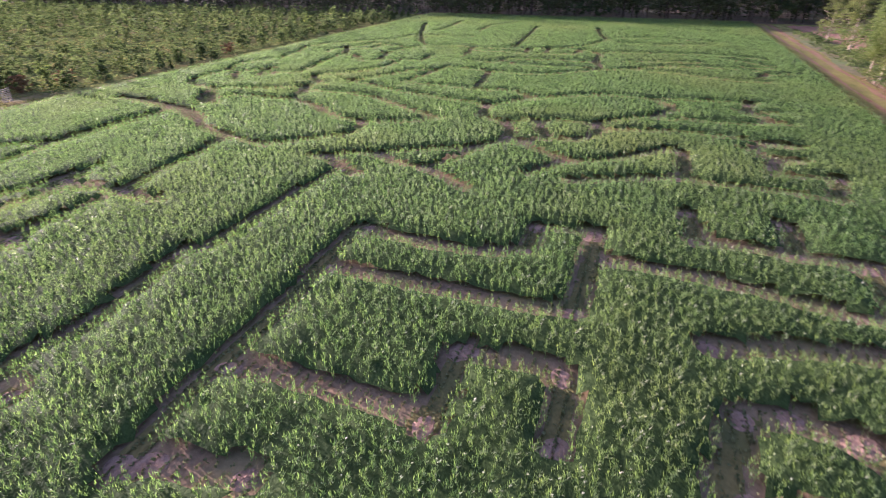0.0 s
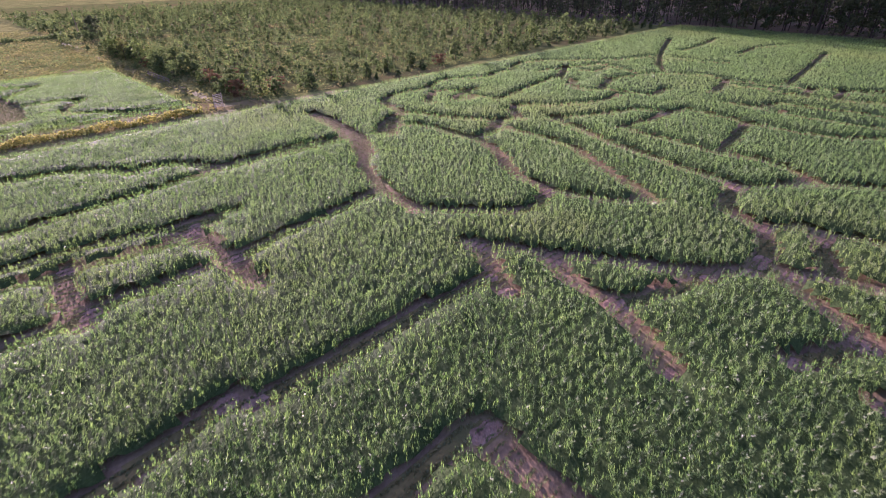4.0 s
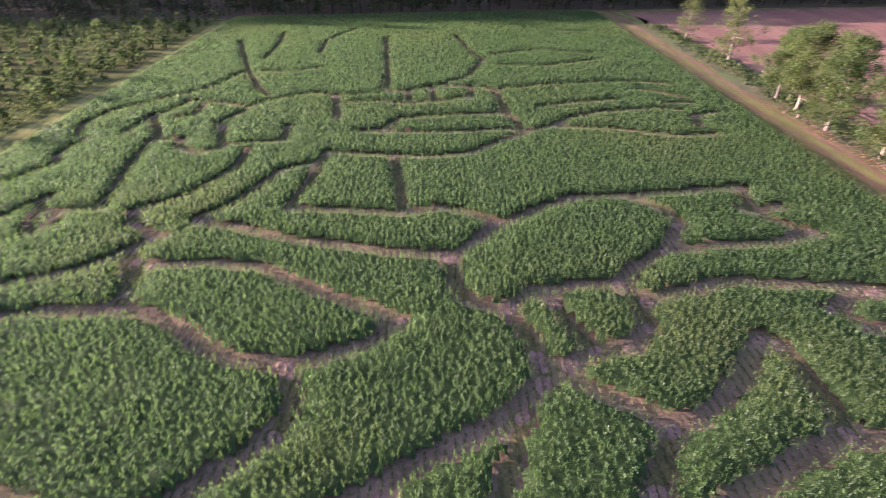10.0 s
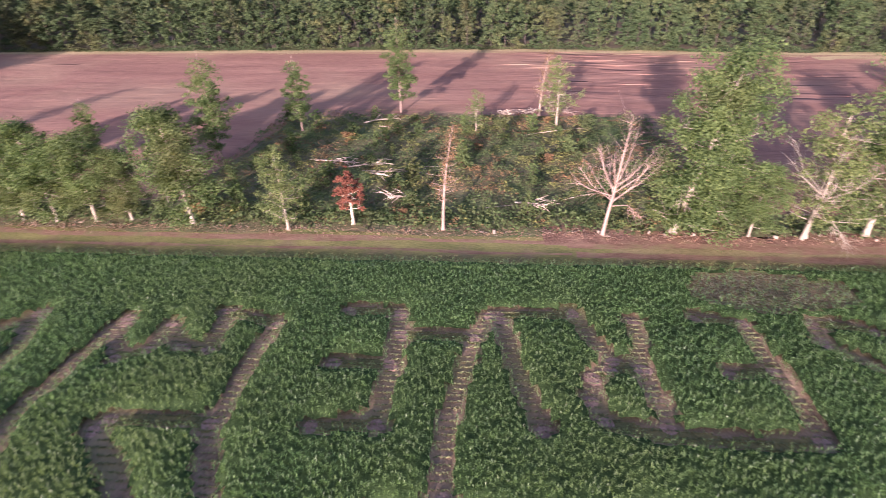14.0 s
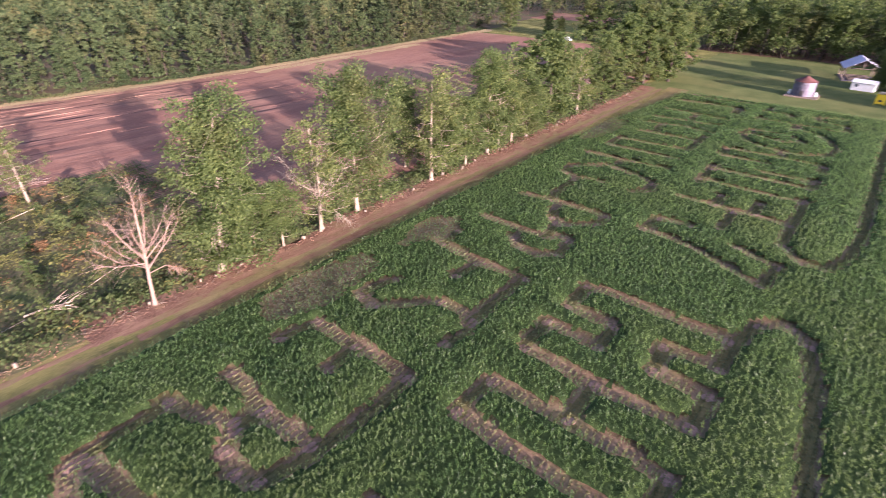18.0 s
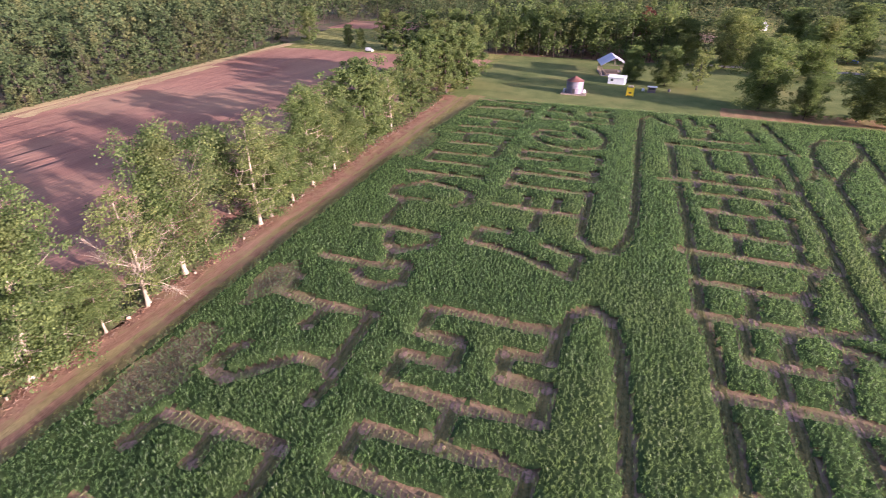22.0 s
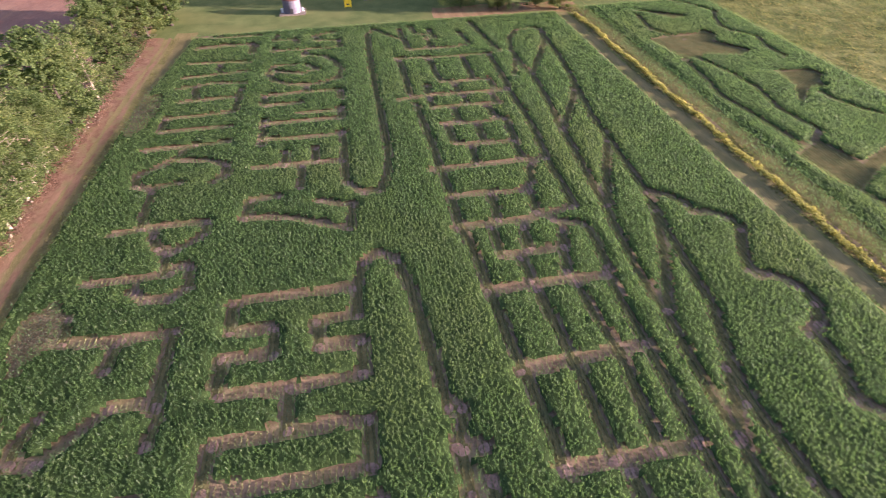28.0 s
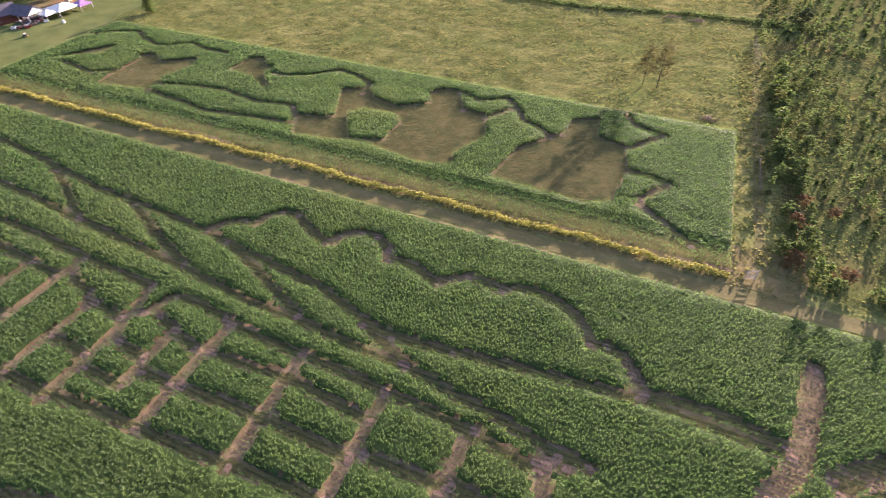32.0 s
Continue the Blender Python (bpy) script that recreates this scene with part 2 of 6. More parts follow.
GLASS_DARK = surface("window_glass", (0.02, 0.025, 0.03), (0.05, 0.055, 0.06), 1.0, 4.0, 0.1, gloss=0.6)
TIMBER = surface("weathered_timber", (0.15, 0.12, 0.095), (0.27, 0.215, 0.17), 1.0, 10.0, 0.9)
ASPHALT = surface("asphalt", (0.10, 0.10, 0.10), (0.17, 0.165, 0.16), 0.2, 6.0, 0.9)
PURPLE = surface("purple_canvas", (0.30, 0.16, 0.36), (0.42, 0.25, 0.48), 0.8, 5.0, 0.8)
RED_PAINT = surface("red_paint", (0.22, 0.04, 0.03), (0.34, 0.08, 0.06), 0.8, 6.0, 0.6)
BLUE = surface("blue_plastic", (0.05, 0.14, 0.55), (0.09, 0.22, 0.70), 0.8, 5.0, 0.5)


# ---- builders ----
def mesh_of(name, verts, tris, material):
    """A mesh from arrays of corners and triangles."""
    verts, tris = np.ascontiguousarray(verts, np.float32), np.ascontiguousarray(tris, np.int32)
    me = bpy.data.meshes.new(name)
    me.vertices.add(len(verts))
    me.vertices.foreach_set("co", verts.ravel())
    me.loops.add(3 * len(tris))
    me.loops.foreach_set("vertex_index", tris.ravel())
    me.polygons.add(len(tris))
    me.polygons.foreach_set("loop_start", np.arange(0, 3 * len(tris), 3, dtype=np.int32))
    me.polygons.foreach_set("loop_total", np.full(len(tris), 3, np.int32))
    me.update(calc_edges=True)
    me.materials.append(material)
    return me


def part(name, bm, material, parent, label=""):
    """Links a bmesh as one part under a thing or a part."""
    me = bpy.data.meshes.new(name)
    bm.to_mesh(me)
    bm.free()
    me.materials.append(material)
    ob = new(name, me)
    ob.parent = parent
    return tagged(ob, label)


def thing(name, at, label, category, group="", turn=0.0):
    ob = new(name)
    ob.matrix_basis = pose(*at, 0, 0, turn)
    ob.empty_display_size = 0.5
    return tagged(ob, label, category, group)


def box(bm, x0, x1, y0, y1, z0, z1, bevel=0.0):
    m = Matrix.Translation(((x0 + x1) / 2, (y0 + y1) / 2, (z0 + z1) / 2)) @ Matrix.Diagonal((x1 - x0, y1 - y0, z1 - z0, 1))
    made = bmesh.ops.create_cube(bm, size=1.0, matrix=m)
    if bevel:
        edges = list({e for v in made["verts"] for e in v.link_edges})
        bmesh.ops.bevel(bm, geom=edges, offset=bevel, segments=1, affect="EDGES")
    return bm


def box_part(name, material, parent, x0, x1, y0, y1, z0, z1, bevel=0.02, label=""):
    return part(name, box(bmesh.new(), x0, x1, y0, y1, z0, z1, bevel), material, parent, label)


def tube(rings, sides=6):
    """Corners and triangles of a tapered tube through (x, y, z, radius) rings."""
    rings = np.array(rings, float)
    ang = np.arange(sides) * 2 * np.pi / sides
    out = []
    for n, (x, y, z, r) in enumerate(rings):
        a, b = rings[max(n - 1, 0), :3], rings[min(n + 1, len(rings) - 1), :3]
        d = (b - a) / (np.linalg.norm(b - a) + 1e-9)
        u = np.cross(d, (0, 1, 0) if abs(d[2]) > 0.7 else (0, 0, 1))
        u /= np.linalg.norm(u) + 1e-9
        v = np.cross(d, u)
        out.append(np.array([x, y, z]) + r * (np.cos(ang)[:, None] * u + np.sin(ang)[:, None] * v))
    tris = []
    for n in range(len(rings) - 1):
        for k in range(sides):
            a, b, c, d = n * sides + k, n * sides + (k + 1) % sides, (n + 1) * sides + k, (n + 1) * sides + (k + 1) % sides
            tris += [(a, b, d), (a, d, c)]
    last = (len(rings) - 1) * sides
    tris += [(last, last + k, last + k + 1) for k in range(1, sides - 1)]
    return np.concatenate(out), np.array(tris)


def joined(pieces):
    base, vs, ts = 0, [], []
    for v, t in pieces:
        vs.append(v)
        ts.append(np.asarray(t) + base)
        base += len(v)
    return np.concatenate(vs), np.concatenate(ts)


def patchy(x, y, size, seed):
    """Smooth random values from 0 to 1 over the plan, in patches of that size."""
    g = np.random.default_rng(seed).random((128, 128))
    u, v = x / size + 500, y / size + 500
    i, j = np.floor(u).astype(int), np.floor(v).astype(int)
    a, b = u - i, v - j
    a, b = a * a * (3 - 2 * a), b * b * (3 - 2 * b)
    p = lambda m, n: g[(i + m) % 128, (j + n) % 128]
    return (p(0, 0) * (1 - a) + p(1, 0) * a) * (1 - b) + (p(0, 1) * (1 - a) + p(1, 1) * a) * b


def leaves(rng, centres, size, droop=0.3, facing=None):
    """One folded leaf spray of four corners at each centre, turned at random or roughly facing the given way."""
    n = len(centres)
    s = size * rng.uniform(0.6, 1.35, n)
    if facing is None:
        a, tilt = rng.uniform(0, 2 * np.pi, n), rng.uniform(-0.9, 0.9, n)
        along = np.stack([np.cos(a) * np.cos(tilt), np.sin(a) * np.cos(tilt), np.sin(tilt)], 1)
        way = rng.normal(0, 1, (n, 3))
    else:
        way = facing + rng.normal(0, 0.75, (n, 3))
        along = np.cross(way, rng.normal(0, 1, (n, 3)))
        along /= np.linalg.norm(along, axis=1)[:, None] + 1e-9
    along = along * s[:, None]
    across = np.cross(along, way)
    across *= ((0.38 if facing is None else 0.46) * s / (np.linalg.norm(across, axis=1) + 1e-9))[:, None]
    sag = np.zeros((n, 3))
    sag[:, 2] = -droop * s
    v = np.stack([centres - along * 0.5 + sag * 0.4, centres - across, centres + across, centres + along * 0.5 + sag], 1)
    i = np.arange(n)[:, None] * 4
    t = np.concatenate([i + [0, 1, 2], i + [1, 3, 2]], 1).reshape(-1, 3)
    return v.reshape(-1, 3), t


def limbs(rng, height, spread, low, count, girth, lean=0.0, twigs=2):
    """A tapered trunk with forking limbs; returns its mesh and the points where leaves gather."""
    bend = rng.normal(0, 0.025, 2) * height + [lean, 0]
    spine = [(bend[0] * k * k, bend[1] * k * k, height * 0.93 * k, girth * (1 - 0.86 * k) * (1.5 if k == 0 else 1)) for k in (0, 0.04, 0.2, 0.4, 0.6, 0.8, 1)]
    pieces, tips = [tube(spine, 7)], [np.array(spine[-1][:3])]
    for n in range(count):
        k = low + (0.95 - low) * (n + rng.uniform(0, 0.8)) / count
        base = np.array([bend[0] * k * k, bend[1] * k * k, height * 0.93 * k])
        a = n * 2.4 + rng.uniform(-0.6, 0.6)
        reach = spread * math.sqrt(max(0.06, 1 - ((k - 0.36) / 0.66) ** 2)) * rng.uniform(0.5, 1.1)
        end = base + [np.cos(a) * reach, np.sin(a) * reach, reach * rng.uniform(0.0, 0.55)]
        end[2] = min(end[2], height)
        mid = (base + end) / 2 + [0, 0, -0.06 * reach]
        r = girth * (1 - 0.8 * k) * 0.3
        pieces.append(tube([(*base, r), (*mid, r * 0.65), (*end, r * 0.22)], 4))
        tips += [end, mid]
        for _ in range(twigs):
            start = mid if rng.random() < 0.5 else (mid + end) / 2
            tip = start + rng.normal(0, 1, 3) * reach * 0.3 + [0, 0, reach * 0.2]
            pieces.append(tube([(*start, r * 0.4), (*tip, r * 0.1)], 3))
            tips.append(tip)
    return joined(pieces), np.array(tips)


def tree(name, seed, height, spread, low, count, leaf_count, leaf_size, leaf, label, bark=None, girth=None, lean=0.0, twigs=2, clump=0.16, bare=1.0, puff=(0.09, 0.25)):
    """A tree: a trunk with limbs, and a crown of many leaf sprays gathered round the limbs' ends."""
    rng = np.random.default_rng(seed)
    (tv, tt), tips = limbs(rng, height, spread, low, count, girth or height * 0.018, lean, twigs)
    ob = thing(name, (0, 0, 0), label, "tree")
    trunk = new("trunk", mesh_of("trunk", tv, tt, bark or BARK))
    trunk.parent = ob
    if leaf_count:
        puffs = tips[rng.permutation(len(tips))[:max(24, len(tips) * 9 // 10)]]
        puffs = puffs + rng.normal(0, 1, puffs.shape) * [spread * clump * 0.6, spread * clump * 0.6, height * 0.02]
        puff_size = spread * rng.uniform(*puff, len(puffs))
        share = puff_size ** 1.6
        pick = rng.choice(len(puffs), leaf_count, p=share / share.sum())
        way = rng.normal(0, 1, (leaf_count, 3)) + [0, 0, 0.3]
        way /= np.linalg.norm(way, axis=1)[:, None]
        spot = puffs[pick] + way * (puff_size[pick] * rng.uniform(0.25, 1.25, leaf_count))[:, None] * [1, 1, 0.7]
        spot[:, 2] = np.clip(spot[:, 2], height * 0.06, height * 1.03)
        if bare < 1:
            keep = spot[:, 2] < height * bare * rng.uniform(0.75, 1.1, leaf_count)
            spot, way = spot[keep], way[keep]
        crown = new("crown", mesh_of("crown", *leaves(rng, spot, leaf_size, 0.15, way), leaf))
        crown.parent = ob
    return ob


def vase_tree(name, seed, height, label, bark, lean=0.0):
    """A bare tree: a pale trunk that forks into rising limbs with many fine twigs, and one low drooping limb."""
    rng = np.random.default_rng(seed)
    fork = np.array([lean * 0.45, 0.0, height * 0.4])
    pieces = [tube([(0, 0, 0, 0.36), (lean * 0.05, 0, 0.8, 0.26), (lean * 0.2, 0.05, height * 0.2, 0.23), (*fork, 0.2)], 8)]

    def twigs(a, b, radius, count, size):
        for _ in range(count):
            k = rng.uniform(0.25, 1.0)
            start = a + (b - a) * k
            way = 0.7 * (b - a) / np.linalg.norm(b - a) + rng.normal(0, 0.8, 3) + [0, 0, 0.1]
            end = start + way * size * rng.uniform(0.5, 1.2)
            pieces.append(tube([(*start, radius), (*((start + end) / 2 + rng.normal(0, 0.06, 3)), radius * 0.6), (*end, radius * 0.25)], 3))

    for n in range(13):
        a = n * 2.4 + rng.uniform(-0.4, 0.4)
        base = fork * rng.uniform(0.7, 1.25)
        reach = height * rng.uniform(0.18, 0.42)
        end = base + [math.cos(a) * reach, math.sin(a) * reach, height * rng.uniform(0.08, 0.42)]
        mid = (base + end) / 2 + [math.cos(a) * reach * 0.12, math.sin(a) * reach * 0.12, rng.uniform(-0.3, 0.3)]
        pieces.append(tube([(*base, 0.10), (*mid, 0.065), (*end, 0.02)], 5))
        twigs(base, mid, 0.028, 9, 1.5)
        twigs(mid, end, 0.024, 18, 1.3)
    top = fork * 1.25 + [lean * 0.5, 0.2, height * 0.5]
    pieces.append(tube([(*fork, 0.2), (*((fork + top) / 2), 0.12), (*top, 0.02)], 6))
    twigs(fork, top, 0.03, 30, 1.5)
    low = np.array([height * 0.34, 0.6, height * 0.12])
    pieces.append(tube([(lean * 0.2, 0, height * 0.27, 0.09), (height * 0.18, 0.3, height * 0.26, 0.07), (*low, 0.02)], 5))
    twigs(np.array([height * 0.12, 0.2, height * 0.26]), low, 0.025, 60, 1.1)
    ob = thing(name, (0, 0, 0), label, "tree")
    trunk = new("trunk", mesh_of("trunk", *joined(pieces), bark))
    trunk.parent = ob
    return ob


def stand(rng, spots, low_h, high_h, per_tree, leaf_size, slim=0.2, base=0.25, puffs=9, conical=0.45):
    """Many trees as one mesh pair: crowns gathered in rounded puffs of leaf sprays, and trunks."""
    trunks = []
    n = len(spots)
    h = low_h + (high_h - low_h) * rng.beta(1.6, 2.2, n)
    wide = h * slim * rng.uniform(0.75, 1.3, n)
    k = rng.uniform(0.0, 1.0, (n, puffs))
    k[:, 0] = 1.0
    ring = np.sqrt(np.clip(1.02 - (1.7 * k - 0.72) ** 2, 0.03, 1)) * rng.uniform(0.3, 0.8, (n, puffs))
    cone = (rng.random(n) < conical)[:, None]
    ring = np.where(cone, (1.05 - k) * rng.uniform(0.55, 1.0, (n, puffs)), ring)
    a = rng.uniform(0, 2 * np.pi, (n, puffs))
    size = wide[:, None] * rng.uniform(0.38, 0.68, (n, puffs)) * (1.1 - np.where(cone, 0.75, 0.35) * k)
    px = spots[:, :1] + np.cos(a) * ring * wide[:, None]
    py = spots[:, 1:] + np.sin(a) * ring * wide[:, None]
    pz = np.maximum(h[:, None] * (base + (1 - base) * k) - size * 0.8, size * 0.75)
    i, j = np.repeat(np.arange(n), per_tree), rng.integers(0, puffs, n * per_tree)
    way = rng.normal(0, 1, (len(i), 3)) + [0, 0, 0.35]
    way /= np.linalg.norm(way, axis=1)[:, None]
    out = (size[i, j] * rng.uniform(0.6, 1.05, len(i)))[:, None] * way
    c = np.stack([px[i, j], py[i, j], pz[i, j]], 1) + out
    c[:, 2] = np.maximum(c[:, 2], leaf_size * 0.3)
    crown = leaves(rng, c, leaf_size, 0.15, way)
    for (x, y), top in zip(spots, h):
        g = top * 0.010 + 0.02
        trunks.append(tube([(x, y, 0, g), (x + rng.normal(0, 0.02) * top, y, top * 0.7, g * 0.3)], 3))
    return crown, joined(trunks)


def plate(name, material, x0, x1, y0, y1, z, wave=0.0, step=0.0, label="", category="ground", seed=1):
    """A level piece of ground with an uneven edge."""
    rng = np.random.default_rng(seed)

    def ragged(n):
        """Uneven in long bends rather than in teeth."""
        return np.convolve(rng.normal(0, wave * 1.5, n + 6), np.ones(7) / 7 ** 0.75, "valid")

    nx, ny = max(2, int((x1 - x0) / (step or 1e9)) + 2), max(2, int((y1 - y0) / (step or 1e9)) + 2)
    gx, gy = np.meshgrid(np.linspace(x0, x1, nx), np.linspace(y0, y1, ny), indexing="ij")
    gx, gy = gx + 0.0, gy + 0.0
    if wave:
        gy[:, 0] += ragged(nx)
        gy[:, -1] += ragged(nx)
        gx[0] += ragged(ny)
        gx[-1] += ragged(ny)
    v = np.stack([gx, gy, np.full_like(gx, z)], -1).reshape(-1, 3)
    q = (np.arange(nx - 1)[:, None] * ny + np.arange(ny - 1)[None]).ravel()[:, None]
    t = np.concatenate([q + [0, ny, ny + 1], q + [0, ny + 1, 1]], 1).reshape(-1, 3)
    return tagged(new(name, mesh_of(name, v, t, material)), label, category, kind="structure")


# ---- ground ----
plate("ground", GRASS, -2500, 2500, -2500, 2500, 0.0, label="rough green and straw-coloured meadow grass", category="ground")
plate("ground_soil", SOIL, -170.5, 217, -42, 87.5, 0.02, 0.5, 4, "pinkish brown bare soil under the maize", "soil", 2)
plate("ground_soil_north", SOIL, -175, 34.4, 94.6, 147, 0.036, 0.3, 4, "pinkish brown bare soil of the smaller maize field", "soil", 3)
plate("verge", VERGE, -170, 218, -49.4, -41.3, 0.035, 0.35, 3, "dry yellowish grass of the farm track and its verge", "verge", 4)
plate("verge", VERGE, -175, -116, -43, -36.8, 0.041, 0.4, 3, "dry grass where the track bends round the maize", "verge", 23)
plate("verge", GREEN_VERGE, -4, 218, -49.2, -41.4, 0.043, 0.3, 3, "yellow-green grass of the farm track", "verge", 29)
plate("track", RUT, 2, 218, -48.4, -47.1, 0.055, 0.25, 1.5, "narrow brown wheel rut beside the trees", "track", 30)
plate("track", RUT, 2, 218, -45.1, -44.5, 0.053, 0.2, 1.5, "narrow brown wheel rut beside the maize", "track", 31)
plate("track", RUT, -171, 2, -48.9, -46.4, 0.055, 0.3, 1.5, "reddish brown wheel rut beside the trees", "track", 5)
plate("track", RUT, -171, 2, -45.2, -44.0, 0.053, 0.3, 1.5, "reddish brown wheel rut beside the maize", "track", 18)
plate("track_litter", PINK_LITTER, -171, 6, -51.8, -47.7, 0.06, 0.9, 1.5, "pinkish bark litter strewn along the foot of the trees", "litter", 17)
plate("bank", CLEARED, -176, 190, -58, -49.6, 0.045, 0.7, 3, "shaded bank of brush and litter under the trees", "bank", 14)


def south_edge(x):
    """The foot of the woods behind the ploughed field."""
    return -193.5 + 9.5 * np.clip(-np.asarray(x) / 90, 0, 1)


def band(name, material, x0, x1, low, high, z, label, category, seed):
    """A strip of ground along the foot of the woods, from low to high metres before it, with uneven edges."""
    rng = np.random.default_rng(seed)
    x = np.arange(x0, x1, 3.0)
    v = np.concatenate([np.stack([x, south_edge(x) + at + rng.normal(0, 0.7, len(x)), np.full(len(x), z)], 1) for at in (low, high)])
    k, n = np.arange(len(x) - 1)[:, None], len(x)
    return tagged(new(name, mesh_of(name, v, np.concatenate([k + [0, 1, n + 1], k + [0, n + 1, n]]), material)), label, category, kind="structure")


def furrows(x0, x1, y0, y1, gap, high, label, seed):
    """A ploughed field of real ridges along x; its far edge slants with the woods."""
    rng = np.random.default_rng(seed)
    gx, k = np.meshgrid(np.linspace(x0, x1, 60), np.arange(int((y1 - y0) / gap * 2)), indexing="ij")
    gy = y1 - k * gap / 2 * (y1 - south_edge(gx) - 3) / (y1 - y0)
    gy = gy + np.where(k == 0, rng.normal(0, 0.8, gx.shape), rng.normal(0, 0.05, gx.shape))
    z = 0.032 + np.where(k % 2 == 1, high * rng.uniform(0.35, 1.2, gx.shape), 0.0)
    z[(gx > -20) & (gx < 70) & (gy > -107) | (gy > -59)] = 0.01
    gx = gx + rng.normal(0, 1.2, gx.shape)
    ny = gx.shape[1]
    v = np.stack([gx, gy, z], -1).reshape(-1, 3)
    q = (np.arange(59)[:, None] * ny + np.arange(ny - 1)[None]).ravel()[:, None]
    t = np.concatenate([q + [0, ny + 1, ny], q + [0, 1, ny + 1]], 1).reshape(-1, 3)
    return tagged(new("ground_ploughed", mesh_of("ground_ploughed", v, t, PLOUGHED)), label, "field", kind="structure")


furrows(-247, 213, -198, -53, 0.95, 0.09, "pinkish ploughed field with low furrow ridges", 6)
plate("ground_cleared", CLEARED, -24, 62, -108, -57, 0.055, 2.5, 4, "cleared ground with brush and cut wood", "ground", 7)
plate("ground_litter", LITTER, 217, 700, -500, 700, 0.03, 2.0, 12, "brown leaf litter under the woods", "ground", 8)
plate("ground_litter_south", LITTER, -700, 216, -700, -192.5, 0.022, 2.0, 12, "brown leaf litter under the woods", "ground", 9)
band("ground_litter_edge", LITTER, -300, 213, -14, 0.0, 0.05, "brown leaf litter under the first trees", "ground", 19)
plate("ground_scrub", SCRUB_GROUND, 44, 219, 91.5, 400, 0.028, 2.0, 6, "rough green ground between the bushes", "ground", 16)
plate("lawn", LAWN, -262, -170, -50, 101, 0.038, 0.6, 6, "mown green lawn of the farmyard", "lawn", 10)
plate("far_meadow", LAWN, -620, -268.5, 150, 460, 0.03, 3.0, 12, "bright green hay meadow beyond the road", "meadow", 26)
plate("forest_floor", PINK_LITTER, -308, -263, -62, 22, 0.05, 1.2, 4, "reddish brown needle litter under the trees behind the pavilion", "ground", 27)
plate("dirt_yard", TRACK, -226, -208, 146.5, 158, 0.043, 0.6, 2, "bare earth yard behind the tents", "ground", 28)
plate("dirt_yard", TRACK, -184, -171.5, 44, 98, 0.046, 0.8, 2, "bare brown earth under the farmyard oaks", "ground", 20)
plate("lawn_north", LAWN, -262, -175.5, 101.5, 230, 0.034, 0.8, 6, "mown green lawn round the house", "lawn", 11)
plate("strip_track", STRIP, -170, 60, 87.4, 91.2, 0.04, 0.3, 3, "brown earth lane between the two maize fields", "track", 12)
plate("weedy_strip", WEEDY, -173, 34.2, 94.8, 102.4, 0.042, 0.4, 2, "weed-grown earth between thin rows of young maize", "soil", 22)
plate("foot_path", STRIP, 38.0, 40.2, 94, 215, 0.036, 0.35, 2, "narrow brown path beside the scrub", "path", 21)
plate("strip_verge", VERGE, -174, 45, 91.2, 101.4, 0.03, 0.6, 3, "straw-yellow weedy strip between the fields", "verge", 13)

# ---- the maze: lanes cut through the maize ----
CELL = 0.25
X0, Y0, NX, NY = -190.0, -42.0, 1632, 800
CUT = np.zeros((NX, NY), bool)
GX = X0 + (np.arange(NX) + 0.5) * CELL
GY = Y0 + (np.arange(NY) + 0.5) * CELL
_rng = np.random.default_rng(5)
CORNERS = []
ALONG = np.zeros((NX, NY), bool)
WOBBLE = np.kron(_rng.normal(0, 0.10, (NX // 4, NY // 4)), np.ones((4, 4)))


def lane(*xy, width=1.5):
    """Cuts a lane of that width along a line of x, y pairs."""
    p = np.array(xy, float).reshape(-1, 2)
    turn = [0, len(p) - 1] + [n for n in range(1, len(p) - 1) if abs(np.cross(p[n] - p[n - 1], p[n + 1] - p[n])) > 0.5 * np.hypot(*(p[n] - p[n - 1])) * np.hypot(*(p[n + 1] - p[n]))]
    CORNERS.extend(p[n] for n in turn)
    for a, b in zip(p[:-1], p[1:]):
        lo, hi = np.minimum(a, b) - width, np.maximum(a, b) + width
        i0, i1 = max(0, int((lo[0] - X0) / CELL)), min(NX, int((hi[0] - X0) / CELL) + 1)
        j0, j1 = max(0, int((lo[1] - Y0) / CELL)), min(NY, int((hi[1] - Y0) / CELL) + 1)
        if i0 >= i1 or j0 >= j1:
            continue
        x, y = GX[i0:i1, None], GY[None, j0:j1]
        d = b - a
        # lanes along the rows are cut narrower than lanes across them
        wide = width * (1 - 0.12 * abs(d[0]) / (np.hypot(*d) + 1e-9))
        k = np.clip(((x - a[0]) * d[0] + (y - a[1]) * d[1]) / (d @ d + 1e-9), 0, 1)
        far = np.hypot(x - a[0] - k * d[0], y - a[1] - k * d[1])
        CUT[i0:i1, j0:j1] |= far < wide / 2 + WOBBLE[i0:i1, j0:j1]
        if abs(d[0]) > 1.5 * abs(d[1]):
            ALONG[i0:i1, j0:j1] |= (far < wide / 2) & (k > 0.01) & (k < 0.99)


def clearing(*xy, cut=True):
    """Clears, or with cut=False leaves standing, the maize inside an outline."""
    p = np.array(xy, float).reshape(-1, 2)
    x, y = np.meshgrid(GX, GY, indexing="ij")
    inside = np.zeros((NX, NY), bool)
    for (ax, ay), (bx, by) in zip(p, np.roll(p, -1, 0)):
        if ay != by:
            inside ^= ((ay > y) != (by > y)) & (x < (bx - ax) * (y - ay) / (by - ay) + ax)
    CUT[inside] = cut
    ALONG[inside] = cut & (np.arange(NY) % 3 == 0)[None].repeat(NX, 0)[inside]


